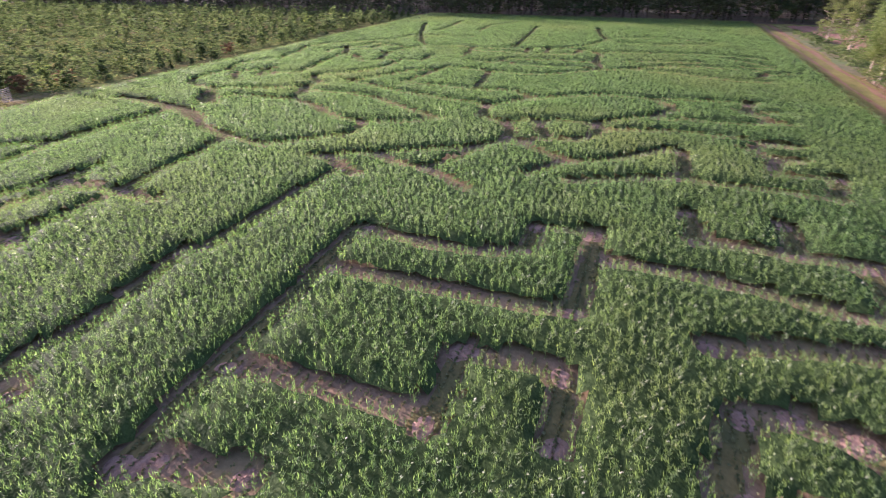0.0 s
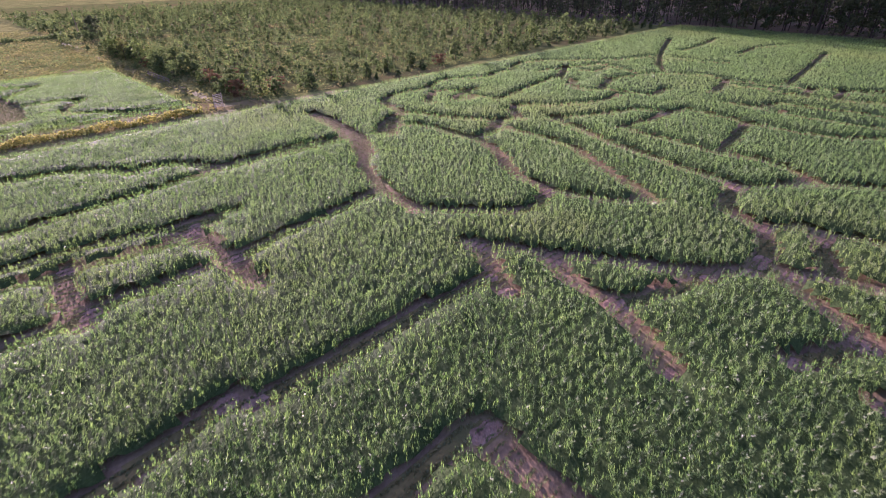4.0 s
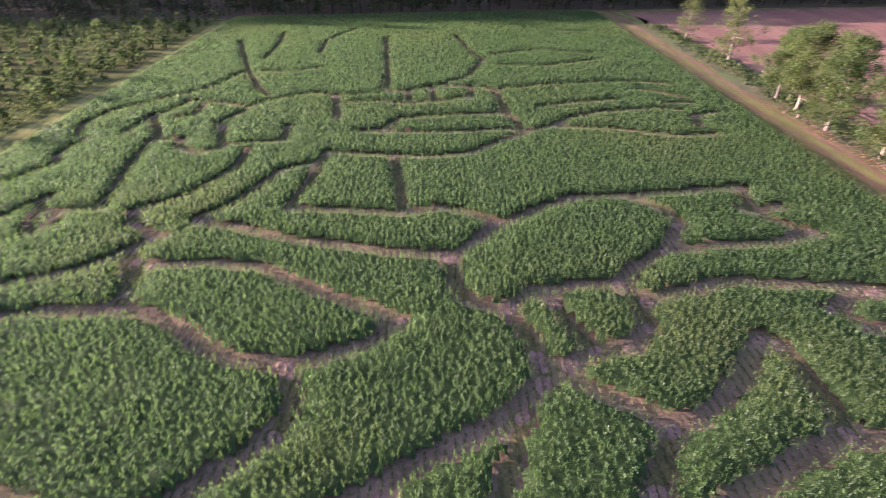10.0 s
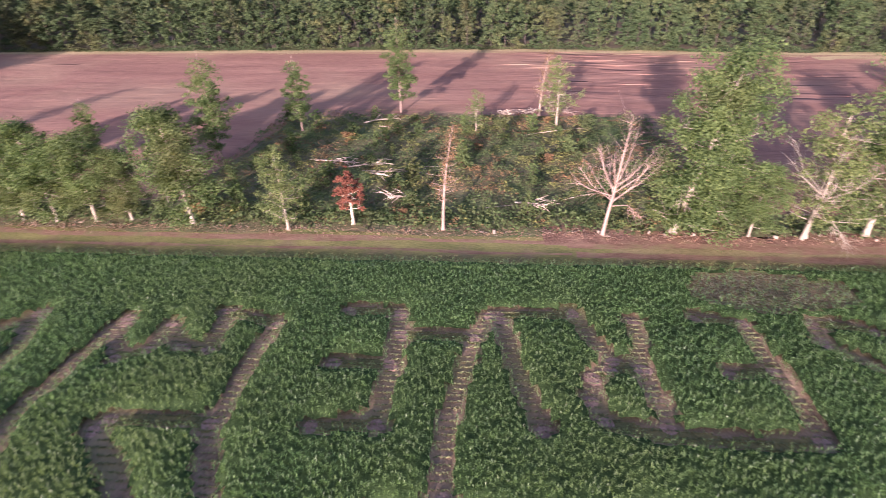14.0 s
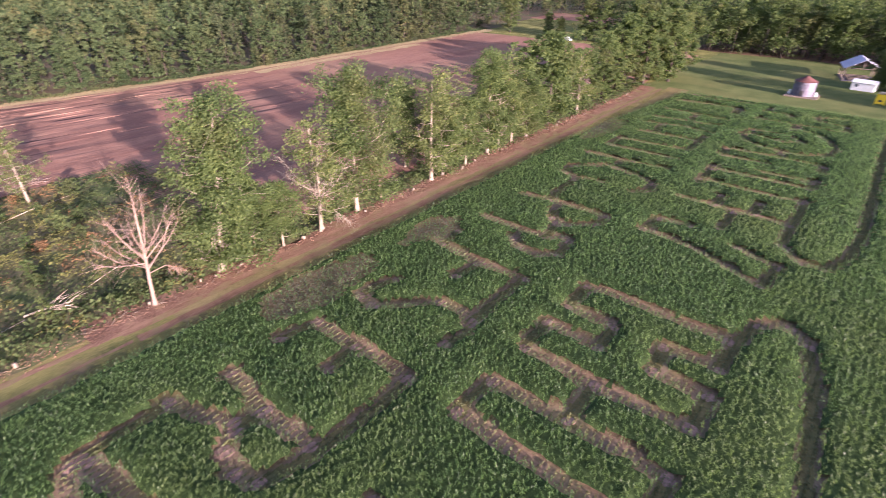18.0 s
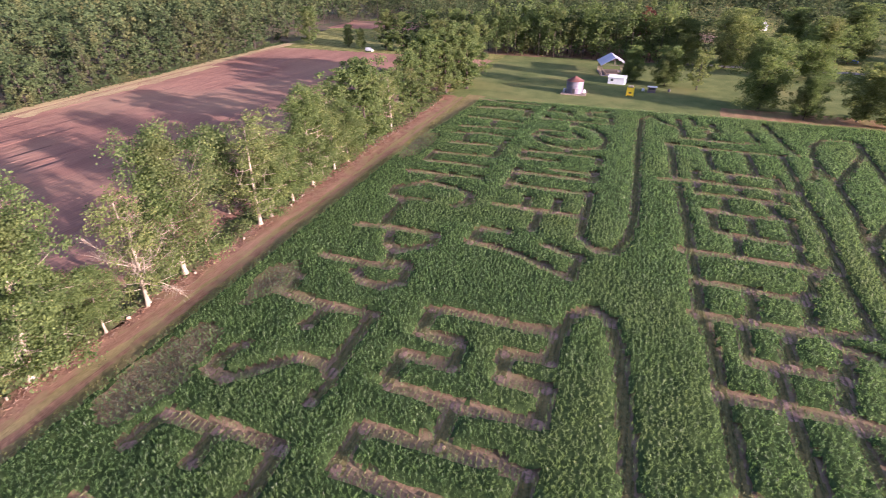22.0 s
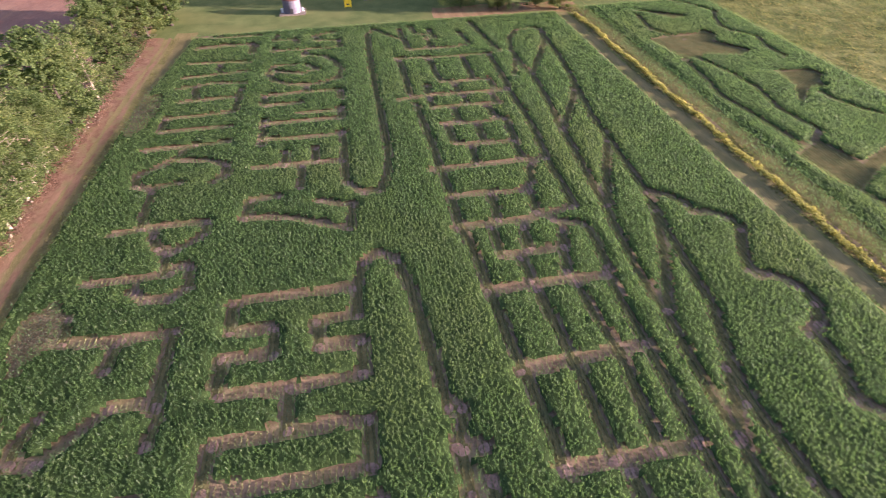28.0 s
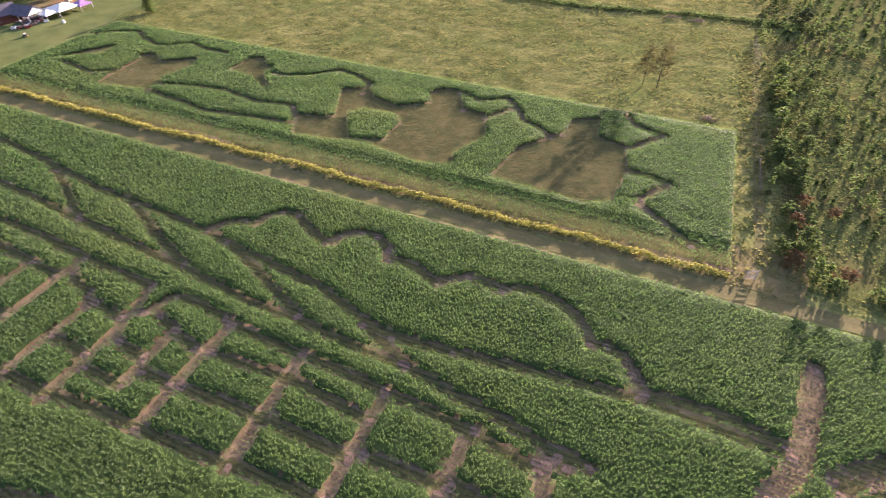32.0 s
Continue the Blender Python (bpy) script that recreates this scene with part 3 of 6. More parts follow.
clearing(-137.4, 106.1, -138.6, 115.6, -138.7, 123.5, -141.5, 127.2, -136.7, 128.8, -132.0, 124.8, -125.0, 129.5, -122.1, 131.4, -119.0, 125.7, -122.3, 116.2, -119.7, 113.1, -120.4, 109.0, -125.2, 108.1)
clearing(-167.0, 113.4, -159.5, 125.3, -156.4, 129.8, -154.3, 127.9, -154.1, 123.1, -159.9, 118.9)
clearing(-107.2, 127.7, -106.5, 134.6, -106.2, 138.4, -102.5, 139.3, -98.6, 135.2, -95.0, 135.2, -95.6, 129.8, -88.2, 122.6, -89.5, 122.1, -97.1, 127.2, -105.6, 128.3)
clearing(-66.2, 104.4, -70.9, 113.3, -61.0, 115.6, -65.7, 125.6, -67.7, 130.3, -61.1, 132.9, -57.0, 129.0, -49.0, 126.9, -40.7, 132.0, -43.5, 136.2, -42.0, 140.5, -36.6, 141.5, -31.9, 132.1, -25.4, 131.5, -21.6, 121.0, -26.1, 110.9, -24.3, 106.7, -31.8, 104.8, -42.9, 106.7, -46.7, 107.9, -52.4, 107.0, -56.2, 105.5)
clearing(-59.1, 117.9, -56.6, 122.2, -46.9, 122.8, -43.5, 119.4, -44.2, 114.6, -43.5, 110.6, -52.4, 107.6, cut=False)
clearing(-14.7, 105.9, -13.4, 113.6, -12.5, 119.2, -4.4, 129.5, -3.5, 137.5, 2.4, 140.0, 3.4, 131.4, 10.4, 128.9, 12.5, 119.7, 11.1, 106.9, 6.4, 104.4, -3.2, 105.1, -8.1, 105.2)

lane(15.0, 40.6, 19.9, 41.3, 24.1, 41.8, 28.2, 42.2, 33.1, 42.9)
lane(46.1, 77.4, 44.9, 68.8, 43.2, 60.6, 39.6, 54.3, width=2.7)
lane(39.6, 54.3, 36.5, 50.8, 34.8, 46.8, 33.6, 42.7, 32.8, 38.7, 32.4, 36.5, 36.4, 31.7, 39.3, 28.6, 42.1, 28.0, 45.8, 29.1)
lane(46.5, 29.5, 47.2, 33.8, 48.5, 37.2, 51.1, 40.3, 53.7, 44.3, 54.7, 48.3, 59.4, 48.3, 63.0, 50.2)
lane(46.4, 29.4, 47.8, 24.7, 49.1, 21.9, 51.8, 19.7, 53.7, 23.0, 56.8, 29.0, 61.3, 36.0, 62.2, 42.6, 62.0, 47.5)
lane(21.8, 66.0, 23.8, 63.5, 29.0, 64.0, 35.4, 63.9, 42.1, 62.6)
lane(31.2, 27.6, 32.8, 24.4, 35.8, 19.2, 38.2, 14.7, 40.4, 10.5, 43.7, 7.5, 46.9, 7.5)
lane(31.3, 26.7, 29.3, 23.7, 28.1, 21.7, 27.3, 20.1)
lane(33.7, 20.4, 32.2, 17.8, 31.6, 15.3, 32.0, 13.3, 34.0, 12.0, 38.2, 10.5, 40.5, 9.7)
lane(45.6, 7.3, 44.7, 5.7, 42.6, 3.3, 41.1, 0.6, 39.5, -0.7)
lane(62.2, 15.0, 56.3, 13.9, 54.3, 13.1, 53.1, 10.4, 50.7, 8.3, 46.9, 7.5)
lane(71.3, 46.2, 69.1, 39.0, 67.2, 35.8, 65.2, 27.7, 63.4, 21.8, 62.8, 15.7)
lane(140.9, 61.8, 129.9, 64.8, 122.0, 72.3, 114.7, 79.3, 108.6, 81.0, 101.7, 78.6)
lane(99.3, 76.5, 94.0, 77.3, 90.0, 75.2, 85.6, 77.8, 81.6, 80.3, 76.1, 79.1, 72.9, 76.9, 73.6, 72.0, 78.9, 69.9)
lane(72.3, 76.5, 68.4, 77.6, 64.0, 77.6, 59.7, 74.9, 58.2, 71.2, 57.2, 66.5, 58.6, 63.1, 60.6, 57.3, 63.4, 53.5, 66.9, 50.7, 67.9, 49.2)
lane(57.0, 66.3, 53.9, 65.6, 49.3, 62.7, 46.8, 60.0)
lane(46.8, 60.0, 51.3, 61.0, 53.9, 59.3, 54.6, 55.4, 54.2, 51.4, 54.4, 48.7, 57.1, 48.3, 62.5, 50.8, 65.3, 51.4, 67.9, 49.6)
lane(70.9, 73.1, 66.8, 70.5, 64.8, 68.0)
lane(78.5, 69.6, 74.1, 68.5, 69.3, 66.2, 71.0, 64.4, 74.6, 65.4)
lane(74.6, 67.9, 75.4, 60.7, 81.9, 61.8, 90.2, 63.3, 98.7, 64.5, 99.4, 59.2)
lane(71.2, 54.3, 74.6, 55.8, 77.7, 51.1, 83.0, 48.0, 87.8, 46.2, 94.1, 46.5)
lane(71.2, 54.3, 67.8, 50.3)
lane(102.7, 70.7, 106.1, 70.7, 111.8, 69.9, 116.1, 66.9, 120.5, 66.2, 119.7, 62.0, 116.6, 54.5)
lane(111.8, 69.9, 103.4, 65.5, 98.8, 63.4)
lane(110.6, 64.4, 110.9, 62.1, 116.8, 62.1)
lane(106.4, 55.5, 112.9, 53.2, 118.2, 51.4, 123.8, 41.9, 122.5, 36.8)
lane(99.4, 59.2, 95.6, 58.6, 92.9, 54.2, 94.7, 51.4, 104.9, 54.3)
lane(96.2, 50.9, 97.4, 46.7, 97.7, 41.7, 105.1, 42.2)
lane(174.8, 72.6, 143.9, 61.3, 128.8, 54.9, 122.5, 50.9)
lane(141.5, 56.9, 140.9, 48.8, 143.3, 43.8)
lane(153.5, 59.8, 171.8, 60.3, 185.7, 62.3)
lane(121.7, 36.6, 122.8, 29.7, 124.0, 22.9, 128.6, 13.8, 134.2, 7.9, 148.7, 3.7, 155.7, 6.1, 175.7, 9.4)
lane(116.7, 35.6, 117.8, 29.0, 115.5, 21.0, 116.9, 13.6, 119.6, 8.7)
lane(123.8, 21.7, 115.5, 21.0)
lane(125.1, 16.6, 116.4, 15.9)
lane(126.7, 8.3, 118.5, 8.8)
lane(126.5, 13.8, 125.0, 4.7, 119.0, 2.9, 109.1, 3.0, 102.3, 1.2, 97.6, 1.8)
lane(121.7, 36.6, 108.0, 34.4)
lane(101.2, 29.0, 102.8, 24.8, 107.5, 22.3, 108.6, 13.4, 109.0, 3.5)
lane(101.2, 29.0, 100.4, 22.6, 100.0, 13.2, 100.6, 3.1)
lane(92.4, 33.5, 90.6, 23.2, 90.0, 17.1, 90.8, 10.4, 95.2, 5.2, 98.4, 1.5, 102.3, -5.1)
lane(90.3, 22.7, 80.7, 21.2, 72.4, 20.5)
lane(74.2, 35.5, 73.4, 27.6, 72.1, 20.5, 73.4, 15.3, 72.4, 12.5, 69.6, 9.1)
lane(71.7, 46.6, 75.8, 43.3, 81.0, 41.0, 86.0, 39.1, 88.1, 35.2)
lane(74.2, 35.5, 82.2, 34.1, 92.4, 33.5)
lane(102.3, -5.1, 105.7, -8.3, 108.6, -15.4, 109.9, -25.0, 109.1, -29.8)
lane(101.5, -5.0, 100.3, -13.5, 97.3, -21.1, 96.0, -24.8, 96.7, -30.7)
lane(124.0, 2.0, 126.3, -8.6, 127.6, -19.7, 127.2, -30.3, 124.8, -33.7)
lane(112.1, -4.1, 114.1, -10.8, 115.5, -19.9)
lane(122.1, -26.6, 118.3, -31.5, 116.4, -33.8)
lane(113.1, -28.8, 112.9, -33.9)
lane(107.2, -35.8, 105.7, -31.7, 100.4, -29.7)
lane(143.0, 0.1, 141.5, -10.8, 146.0, -23.9)
lane(153.9, 0.7, 157.5, -10.5, 152.8, -24.1)
lane(180.7, -22.7, 179.4, -29.2)
lane(176.0, 30.1, 148.7, 27.9, 126.4, 26.1)
lane(158.6, 46.4, 173.5, 47.1, 188.3, 41.1)
lane(62.1, 14.5, 64.5, 12.4, 68.8, 8.5, 72.1, 3.6, 75.6, -2.6, 75.5, -9.0)
lane(75.5, -9.0, 72.0, -12.4, 68.0, -13.4, 63.2, -10.1, 59.4, -5.1, 56.7, -2.8)
lane(75.5, -9.0, 76.6, -19.5, 77.3, -26.0)
lane(62.6, -9.9, 63.2, -16.6, 63.8, -23.8, 65.7, -29.0)
lane(56.7, -2.8, 53.9, -4.8, 55.5, -9.2, 56.6, -15.1, 55.7, -21.4, 54.6, -28.4)
lane(53.5, 9.2, 55.6, 6.5, 56.6, 1.5, 56.7, -2.8)
lane(56.2, -2.7, 52.7, -3.7, 50.2, -3.5, 47.5, -1.1, 47.3, 1.7, 45.8, 4.7)
lane(53.9, 4.6, 49.9, 3.5, 47.4, 2.2)
lane(38.9, -1.3, 40.2, -4.4, 42.1, -7.4, 45.6, -10.6, 48.3, -13.0, 47.6, -14.1, 44.5, -14.4, 40.6, -14.5, 38.2, -14.2)
lane(38.9, -1.3, 36.4, 0.3, 33.9, 1.8)
lane(76.8, -25.2, 70.3, -23.8, 71.8, -28.2)
lane(65.3, -28.6, 66.9, -26.2, 71.2, -22.9)
lane(54.3, -27.6, 53.5, -24.3, 52.0, -21.9, 49.2, -23.3, 48.9, -27.6, 45.8, -23.8, 42.8, -23.6, 42.8, -27.6, 43.6, -30.4, 39.9, -29.0, 36.9, -28.2)
lane(36.9, -28.2, 37.6, -21.6, 37.7, -17.1, 37.6, -13.1, 35.9, -8.9, 34.2, -5.3, 33.1, -3.0)
lane(23.3, -30.5, 23.1, -27.0, 23.0, -22.9, 23.2, -18.4, 23.1, -14.5)
lane(29.3, -31.0, 23.4, -31.0)
lane(29.0, -22.4, 23.2, -22.5)
lane(29.1, -14.4, 23.5, -15.0)
lane(22.8, -27.1, 14.9, -27.0)
lane(13.2, -30.9, 14.9, -26.6, 16.0, -20.5, 17.0, -16.0, 17.2, -10.7, 17.1, -8.1)
lane(12.0, -30.2, 10.9, -24.3, 10.0, -19.4, 8.7, -15.1)
lane(12.4, -31.1, 3.9, -31.6, 2.6, -27.6, 0.9, -24.1)
lane(-2.6, -30.6, -2.2, -26.1, -1.8, -23.1, -2.1, -19.8, -2.2, -16.0)
lane(-1.8, -23.1, 1.5, -22.9, 3.3, -21.7, 4.0, -18.7, 3.1, -16.3, -0.4, -15.3, -5.4, -15.0, -10.1, -14.7, -14.5, -15.1)
lane(-14.5, -15.1, -14.8, -19.1, -14.4, -23.5, -14.4, -30.8)
lane(-14.4, -23.5, -9.9, -22.9)
lane(-14.4, -30.8, -9.5, -31.4)
lane(-27.7, -30.0, -23.7, -31.3, -21.9, -31.0, -21.3, -28.0, -24.4, -24.4, -27.6, -21.5, -27.9, -18.0, -26.9, -15.8, -24.5, -15.1, -21.4, -15.8)
lane(-26.9, -15.8, -33.5, -16.2, -39.6, -16.0, -38.9, -23.6, -40.0, -31.7, -44.9, -32.4)
lane(-38.9, -23.6, -33.9, -24.1)
lane(-52.3, -32.2, -52.1, -25.3, -52.4, -19.6, -54.2, -17.8)
lane(-53.5, -16.5, -48.5, -15.7, -46.4, -18.1, -46.5, -21.7, -49.1, -24.2)
lane(-58.0, -21.3, -52.2, -20.0)
lane(-64.9, -31.9, -65.5, -27.3, -65.7, -22.0, -65.8, -15.8, -61.8, -15.8, -58.3, -19.7, -59.4, -23.1, -63.1, -24.6)
lane(-65.5, -27.3, -73.2, -28.0, -77.8, -28.2)
lane(-80.1, -23.4, -78.9, -29.3, -80.3, -32.0, -84.3, -32.6, -88.9, -27.0, -95.7, -23.3)
lane(-89.0, -24.3, -87.9, -19.2, -85.7, -15.3, -81.3, -14.4, -79.2, -16.8)
lane(-94.8, -33.8, -94.9, -26.6, -95.5, -15.8)
lane(-110.1, -32.8, -103.0, -32.4, -103.2, -25.3, -103.1, -16.7)
lane(-110.1, -32.8, -110.1, -24.7, -110.7, -16.7, -118.1, -16.5, -124.4, -16.6)
lane(-118.9, -30.9, -119.1, -23.0, -119.6, -17.7)
lane(-127.8, -33.2, -129.7, -24.5, -128.1, -15.9)
lane(-128.7, -28.9, -118.9, -27.7)
lane(-134.9, -33.1, -135.3, -24.5, -136.3, -16.3)
lane(-142.5, -24.7, -136.2, -23.9)
lane(-145.4, -33.2, -144.5, -23.5, -143.4, -16.3)
lane(-158.8, -33.1, -159.5, -23.7, -157.3, -15.7, -150.4, -16.1)
lane(-168.3, -35.1, -166.4, -26.1, -166.3, -15.3)
lane(-159.8, -17.3, -151.1, -16.7)
lane(-157.4, -33.5, -158.2, -24.9, -158.4, -18.0)
lane(-43.7, 9.8, -43.7, 2.9, -43.9, -3.1, -43.6, -8.5, -37.7, -8.1, -37.4, -4.9, -37.5, -1.9, -32.6, -1.6, -32.9, -5.2, -33.1, -8.7, -26.9, -8.3, -26.9, -3.9, -26.6, 1.1, -27.0, 6.2, -27.4, 10.6, -32.9, 10.7, -32.9, 4.7, -37.7, 4.2, -37.7, 10.3, -44.8, 10.7, -49.2, 11.8, -51.4, 14.7, -48.8, 17.3, -42.0, 18.7, -34.9, 19.5, -28.7, 20.1, -23.1, 20.7, -20.2, 20.9, -19.9, 22.6, -17.3, 22.1, -14.9, 20.9, -14.3, 24.2)
lane(-14.4, 21.5, -11.0, 21.5, -9.1, 21.4)
lane(-26.6, 1.1, -23.3, 0.9, -20.6, 1.0)
lane(-20.4, 10.9, -20.5, 6.1, -20.4, 1.0, -20.3, -3.9, -20.2, -7.9, -17.4, -8.4, -14.4, -8.2, -14.3, -3.3, -14.1, 1.6, -14.3, 6.6, -14.3, 10.8, -20.4, 10.9)
lane(-71.5, -3.2, -71.2, -8.4, -65.5, -9.3, -64.5, -1.7, -61.6, 4.4, -58.8, 9.9, -65.9, 10.8, -68.5, 4.4)
lane(-83.0, -9.1, -82.8, -2.8, -82.5, 4.2, -82.6, 9.5)
lane(-82.1, 0.7, -73.6, 0.8)
lane(-88.7, -3.1, -83.2, -2.8)
lane(-89.0, 3.5, -83.3, 3.6)
lane(-95.6, 9.8, -82.5, 9.8, -73.8, 9.8, -69.6, 12.9, -69.6, 16.2, -76.3, 18.4, -87.8, 19.4, -97.3, 19.0, -113.1, 18.8, -134.5, 18.7, -159.0, 19.0, -164.1, 21.6, -156.2, 26.5, -152.8, 29.7)
lane(-92.3, -8.5, -98.9, -8.6, -104.7, -8.7)
lane(-95.0, -9.1, -94.3, 0.3, -94.6, 9.1)
lane(-102.3, -8.5, -102.5, 1.3, -102.3, 9.3)
lane(-102.3, 9.3, -106.8, 9.8, -108.4, 9.7)
lane(-118.4, -10.0, -112.6, -9.7, -112.4, -4.6, -112.8, -0.4)
lane(-118.4, -10.0, -119.1, -0.6, -118.6, 9.6)
lane(-122.4, 0.7, -118.9, 0.4)
lane(-118.6, 9.6, -113.3, 9.9)
lane(-106.7, -0.2, -106.8, 9.4)
lane(-145.8, -0.8, -143.5, 5.1, -139.0, 8.3, -132.1, 10.2, -126.2, 9.3, -123.6, 3.7, -124.6, -3.8, -127.4, -7.8, -132.7, -10.2, -138.6, -8.6, -138.6, -3.0)
lane(-134.1, -7.5, -131.4, -1.1, -133.6, 3.5, -137.8, 0.3)
lane(-164.9, -9.7, -159.6, -10.2, -160.2, -4.0, -156.2, -2.9)
lane(-152.8, -9.7, -150.5, -10.3, -150.5, -0.1, -150.5, 10.2, -156.8, 9.8, -157.3, 3.2, -161.9, 2.2, -164.3, 8.6)
lane(-148.0, -0.1, -144.8, -0.8)
lane(-162.2, 29.8, -151.1, 30.4, -143.4, 30.9, -143.0, 44.2, -144.4, 49.8, -155.3, 48.7)
lane(-164.3, 33.8, -156.6, 34.7, -155.6, 39.2)
lane(-160.1, 39.5, -151.6, 40.4)
lane(-152.1, 37.7, -144.3, 37.8)
lane(-164.8, 54.1, -153.9, 55.5, -143.0, 56.6, -136.9, 57.7)
lane(-137.3, 26.3, -135.8, 39.5, -136.0, 54.8)
lane(-135.8, 27.0, -124.3, 27.3, -112.3, 27.4)
lane(-135.3, 35.7, -124.5, 36.0, -118.5, 36.5, -117.6, 41.0, -117.5, 47.1, -117.8, 49.5, -112.1, 49.7)
lane(-135.6, 45.3, -124.6, 45.6, -118.6, 45.5)
lane(-135.3, 53.8, -125.1, 53.8, -116.9, 54.0, -111.4, 53.3)
lane(-109.2, 24.2, -110.3, 32.2, -110.3, 41.0, -109.7, 52.8)
lane(-116.7, 32.5, -110.4, 32.0)
lane(-115.9, 39.9, -110.5, 39.9)
lane(-108.9, 48.1, -102.8, 48.1)
lane(-108.0, 31.9, -103.0, 32.2, -103.5, 41.1, -102.7, 48.7)
lane(-108.6, 40.7, -103.7, 40.4)
lane(-110.4, 53.0, -96.4, 53.4, -86.5, 53.0, -75.4, 52.0, -64.8, 51.8, -57.8, 51.5)
lane(-106.1, 28.1, -88.5, 28.9, -75.3, 29.2, -65.1, 29.6, -56.3, 29.5, -47.7, 30.6, -39.8, 30.9, -30.6, 31.2, -24.2, 31.8, -16.9, 32.5, -10.0, 32.5)
lane(-102.7, 37.0, -95.2, 36.9)
lane(-102.1, 45.3, -96.4, 45.7, -94.5, 48.0, -88.8, 47.8, -82.4, 47.2, -76.4, 46.8)
lane(-94.5, 33.1, -93.7, 41.6, -94.5, 48.0)
lane(-94.3, 33.8, -84.9, 34.0, -83.9, 39.4, -83.6, 47.6)
lane(-93.0, 40.8, -84.2, 40.5)
lane(-83.0, 37.3, -76.0, 37.0)
lane(-75.0, 27.4, -75.3, 35.1, -75.2, 43.4, -75.4, 52.0)
lane(-65.1, 29.6, -65.2, 36.2, -64.3, 43.7, -66.8, 46.2, -70.8, 46.9, -73.8, 48.4)
lane(-64.6, 37.2, -56.6, 36.7)
lane(-64.1, 44.8, -57.4, 44.3)
lane(-55.3, 28.8, -55.6, 35.0, -55.6, 42.2, -57.8, 51.5)
lane(-54.3, 46.5, -52.2, 51.5, -47.5, 51.6, -41.2, 50.9)
lane(-54.6, 34.7, -49.8, 35.0, -46.6, 34.6, -46.8, 39.5, -47.0, 45.9)
lane(-53.5, 40.5, -47.5, 39.7)
lane(-51.4, 47.0, -46.4, 45.5, -41.1, 44.2)
lane(-45.7, 37.7, -40.3, 37.9)
lane(-39.0, 30.4, -39.3, 38.1, -39.1, 50.0)
lane(-38.4, 38.2, -31.4, 38.5, -24.7, 39.0, -16.4, 38.9, -10.1, 38.7)
lane(-38.4, 44.6, -31.3, 44.9, -24.4, 45.7, -16.9, 45.0, -10.1, 44.3)
lane(-39.9, 50.4, -32.6, 49.9, -25.5, 50.0, -16.8, 49.6, -10.5, 49.2)
lane(-23.8, 31.3, -24.4, 40.5, -25.2, 49.9)
lane(-9.8, 32.2, -10.1, 39.0, -10.2, 49.0)
lane(-10.2, 49.3, 1.5, 48.5, 9.1, 47.3, 13.0, 46.7)
lane(3.7, 48.7, 2.5, 43.8, 2.6, 38.9)
lane(-8.4, 39.8, 3.2, 40.2)
lane(12.6, 47.8, 14.8, 49.3, 16.2, 48.6)
lane(-137.1, 61.2, -146.8, 63.6, -154.3, 67.9, -154.9, 73.9, -151.7, 75.7, -142.3, 73.6, -129.0, 67.4, -119.2, 62.7)
lane(-137.1, 61.2, -125.7, 61.4, -117.3, 62.1, -103.0, 61.2, -86.6, 59.7)
lane(-130.2, 61.0, -119.0, 57.3)
lane(-154.0, 75.5, -130.1, 73.8, -113.6, 72.0, -92.1, 68.8, -81.0, 68.3, -59.1, 66.7, -49.6, 65.2, -37.4, 63.7, -30.1, 62.8, -22.0, 60.1, -16.6, 58.8, -9.3, 58.8, -4.0, 59.1)
lane(-106.5, 70.1, -95.8, 64.8, -87.8, 60.6)
lane(-86.6, 59.7, -73.1, 58.5, -58.9, 57.5, -50.5, 56.5, -40.3, 55.4, -30.9, 55.4, -23.1, 54.7, -14.2, 54.1, -9.5, 54.1)
lane(-79.8, 67.7, -68.0, 62.3, -57.0, 58.0)
lane(-53.8, 65.7, -44.7, 62.6, -35.8, 58.4, -30.3, 56.0)
lane(-19.5, 58.5, -13.0, 56.0, -9.8, 54.6)
lane(-59.6, 66.9, -57.7, 70.3, -54.4, 72.3, -51.9, 72.2, -51.4, 74.7, -49.2, 77.4, -45.8, 78.0, -42.3, 75.7, -39.2, 74.2, -36.0, 72.9, -34.6, 73.5, -34.5, 75.7, -31.1, 78.1, -27.7, 78.2, -24.1, 76.2, -22.6, 73.2, width=1.75)
lane(-22.6, 73.2, -20.5, 74.1, -16.9, 73.7, -14.1, 72.1, -11.9, 71.6, -11.0, 72.9, -7.6, 75.2, -3.6, 75.0, -1.2, 74.2, 1.0, 75.9, 4.3, 76.4, 8.4, 75.5, 11.7, 73.6, 14.1, 71.1, 15.2, 68.8, 17.4, 69.7, 19.7, 68.7, 21.8, 66.8, 23.0, 64.7, 23.5, 62.6, width=1.75)
lane(-14.0, 58.0, -4.2, 59.3, 8.4, 60.9, 22.7, 62.3, 31.8, 61.9, 42.5, 61.4)
lane(-10.4, 54.5, -1.9, 52.8, 6.0, 51.7, 13.5, 50.1, 19.0, 49.8)
lane(47.7, 58.2, 49.3, 60.7, 53.6, 63.8)
lane(-159.6, 113.4, -145.3, 110.7, -138.5, 114.7, -135.4, 117.4)
lane(-173.8, 131.2, -168.0, 137.3, -158.2, 141.4, -151.2, 137.1, -142.7, 134.7, -138.4, 135.6, -132.6, 140.0, -124.3, 137.8, -115.6, 137.4)
lane(-118.4, 112.7, -107.2, 115.9, -97.2, 116.5, -85.5, 114.4, -74.6, 116.1, -70.2, 111.2)
lane(-119.6, 108.4, -104.5, 106.6, -94.9, 105.0, -83.1, 106.9, -69.7, 108.2)
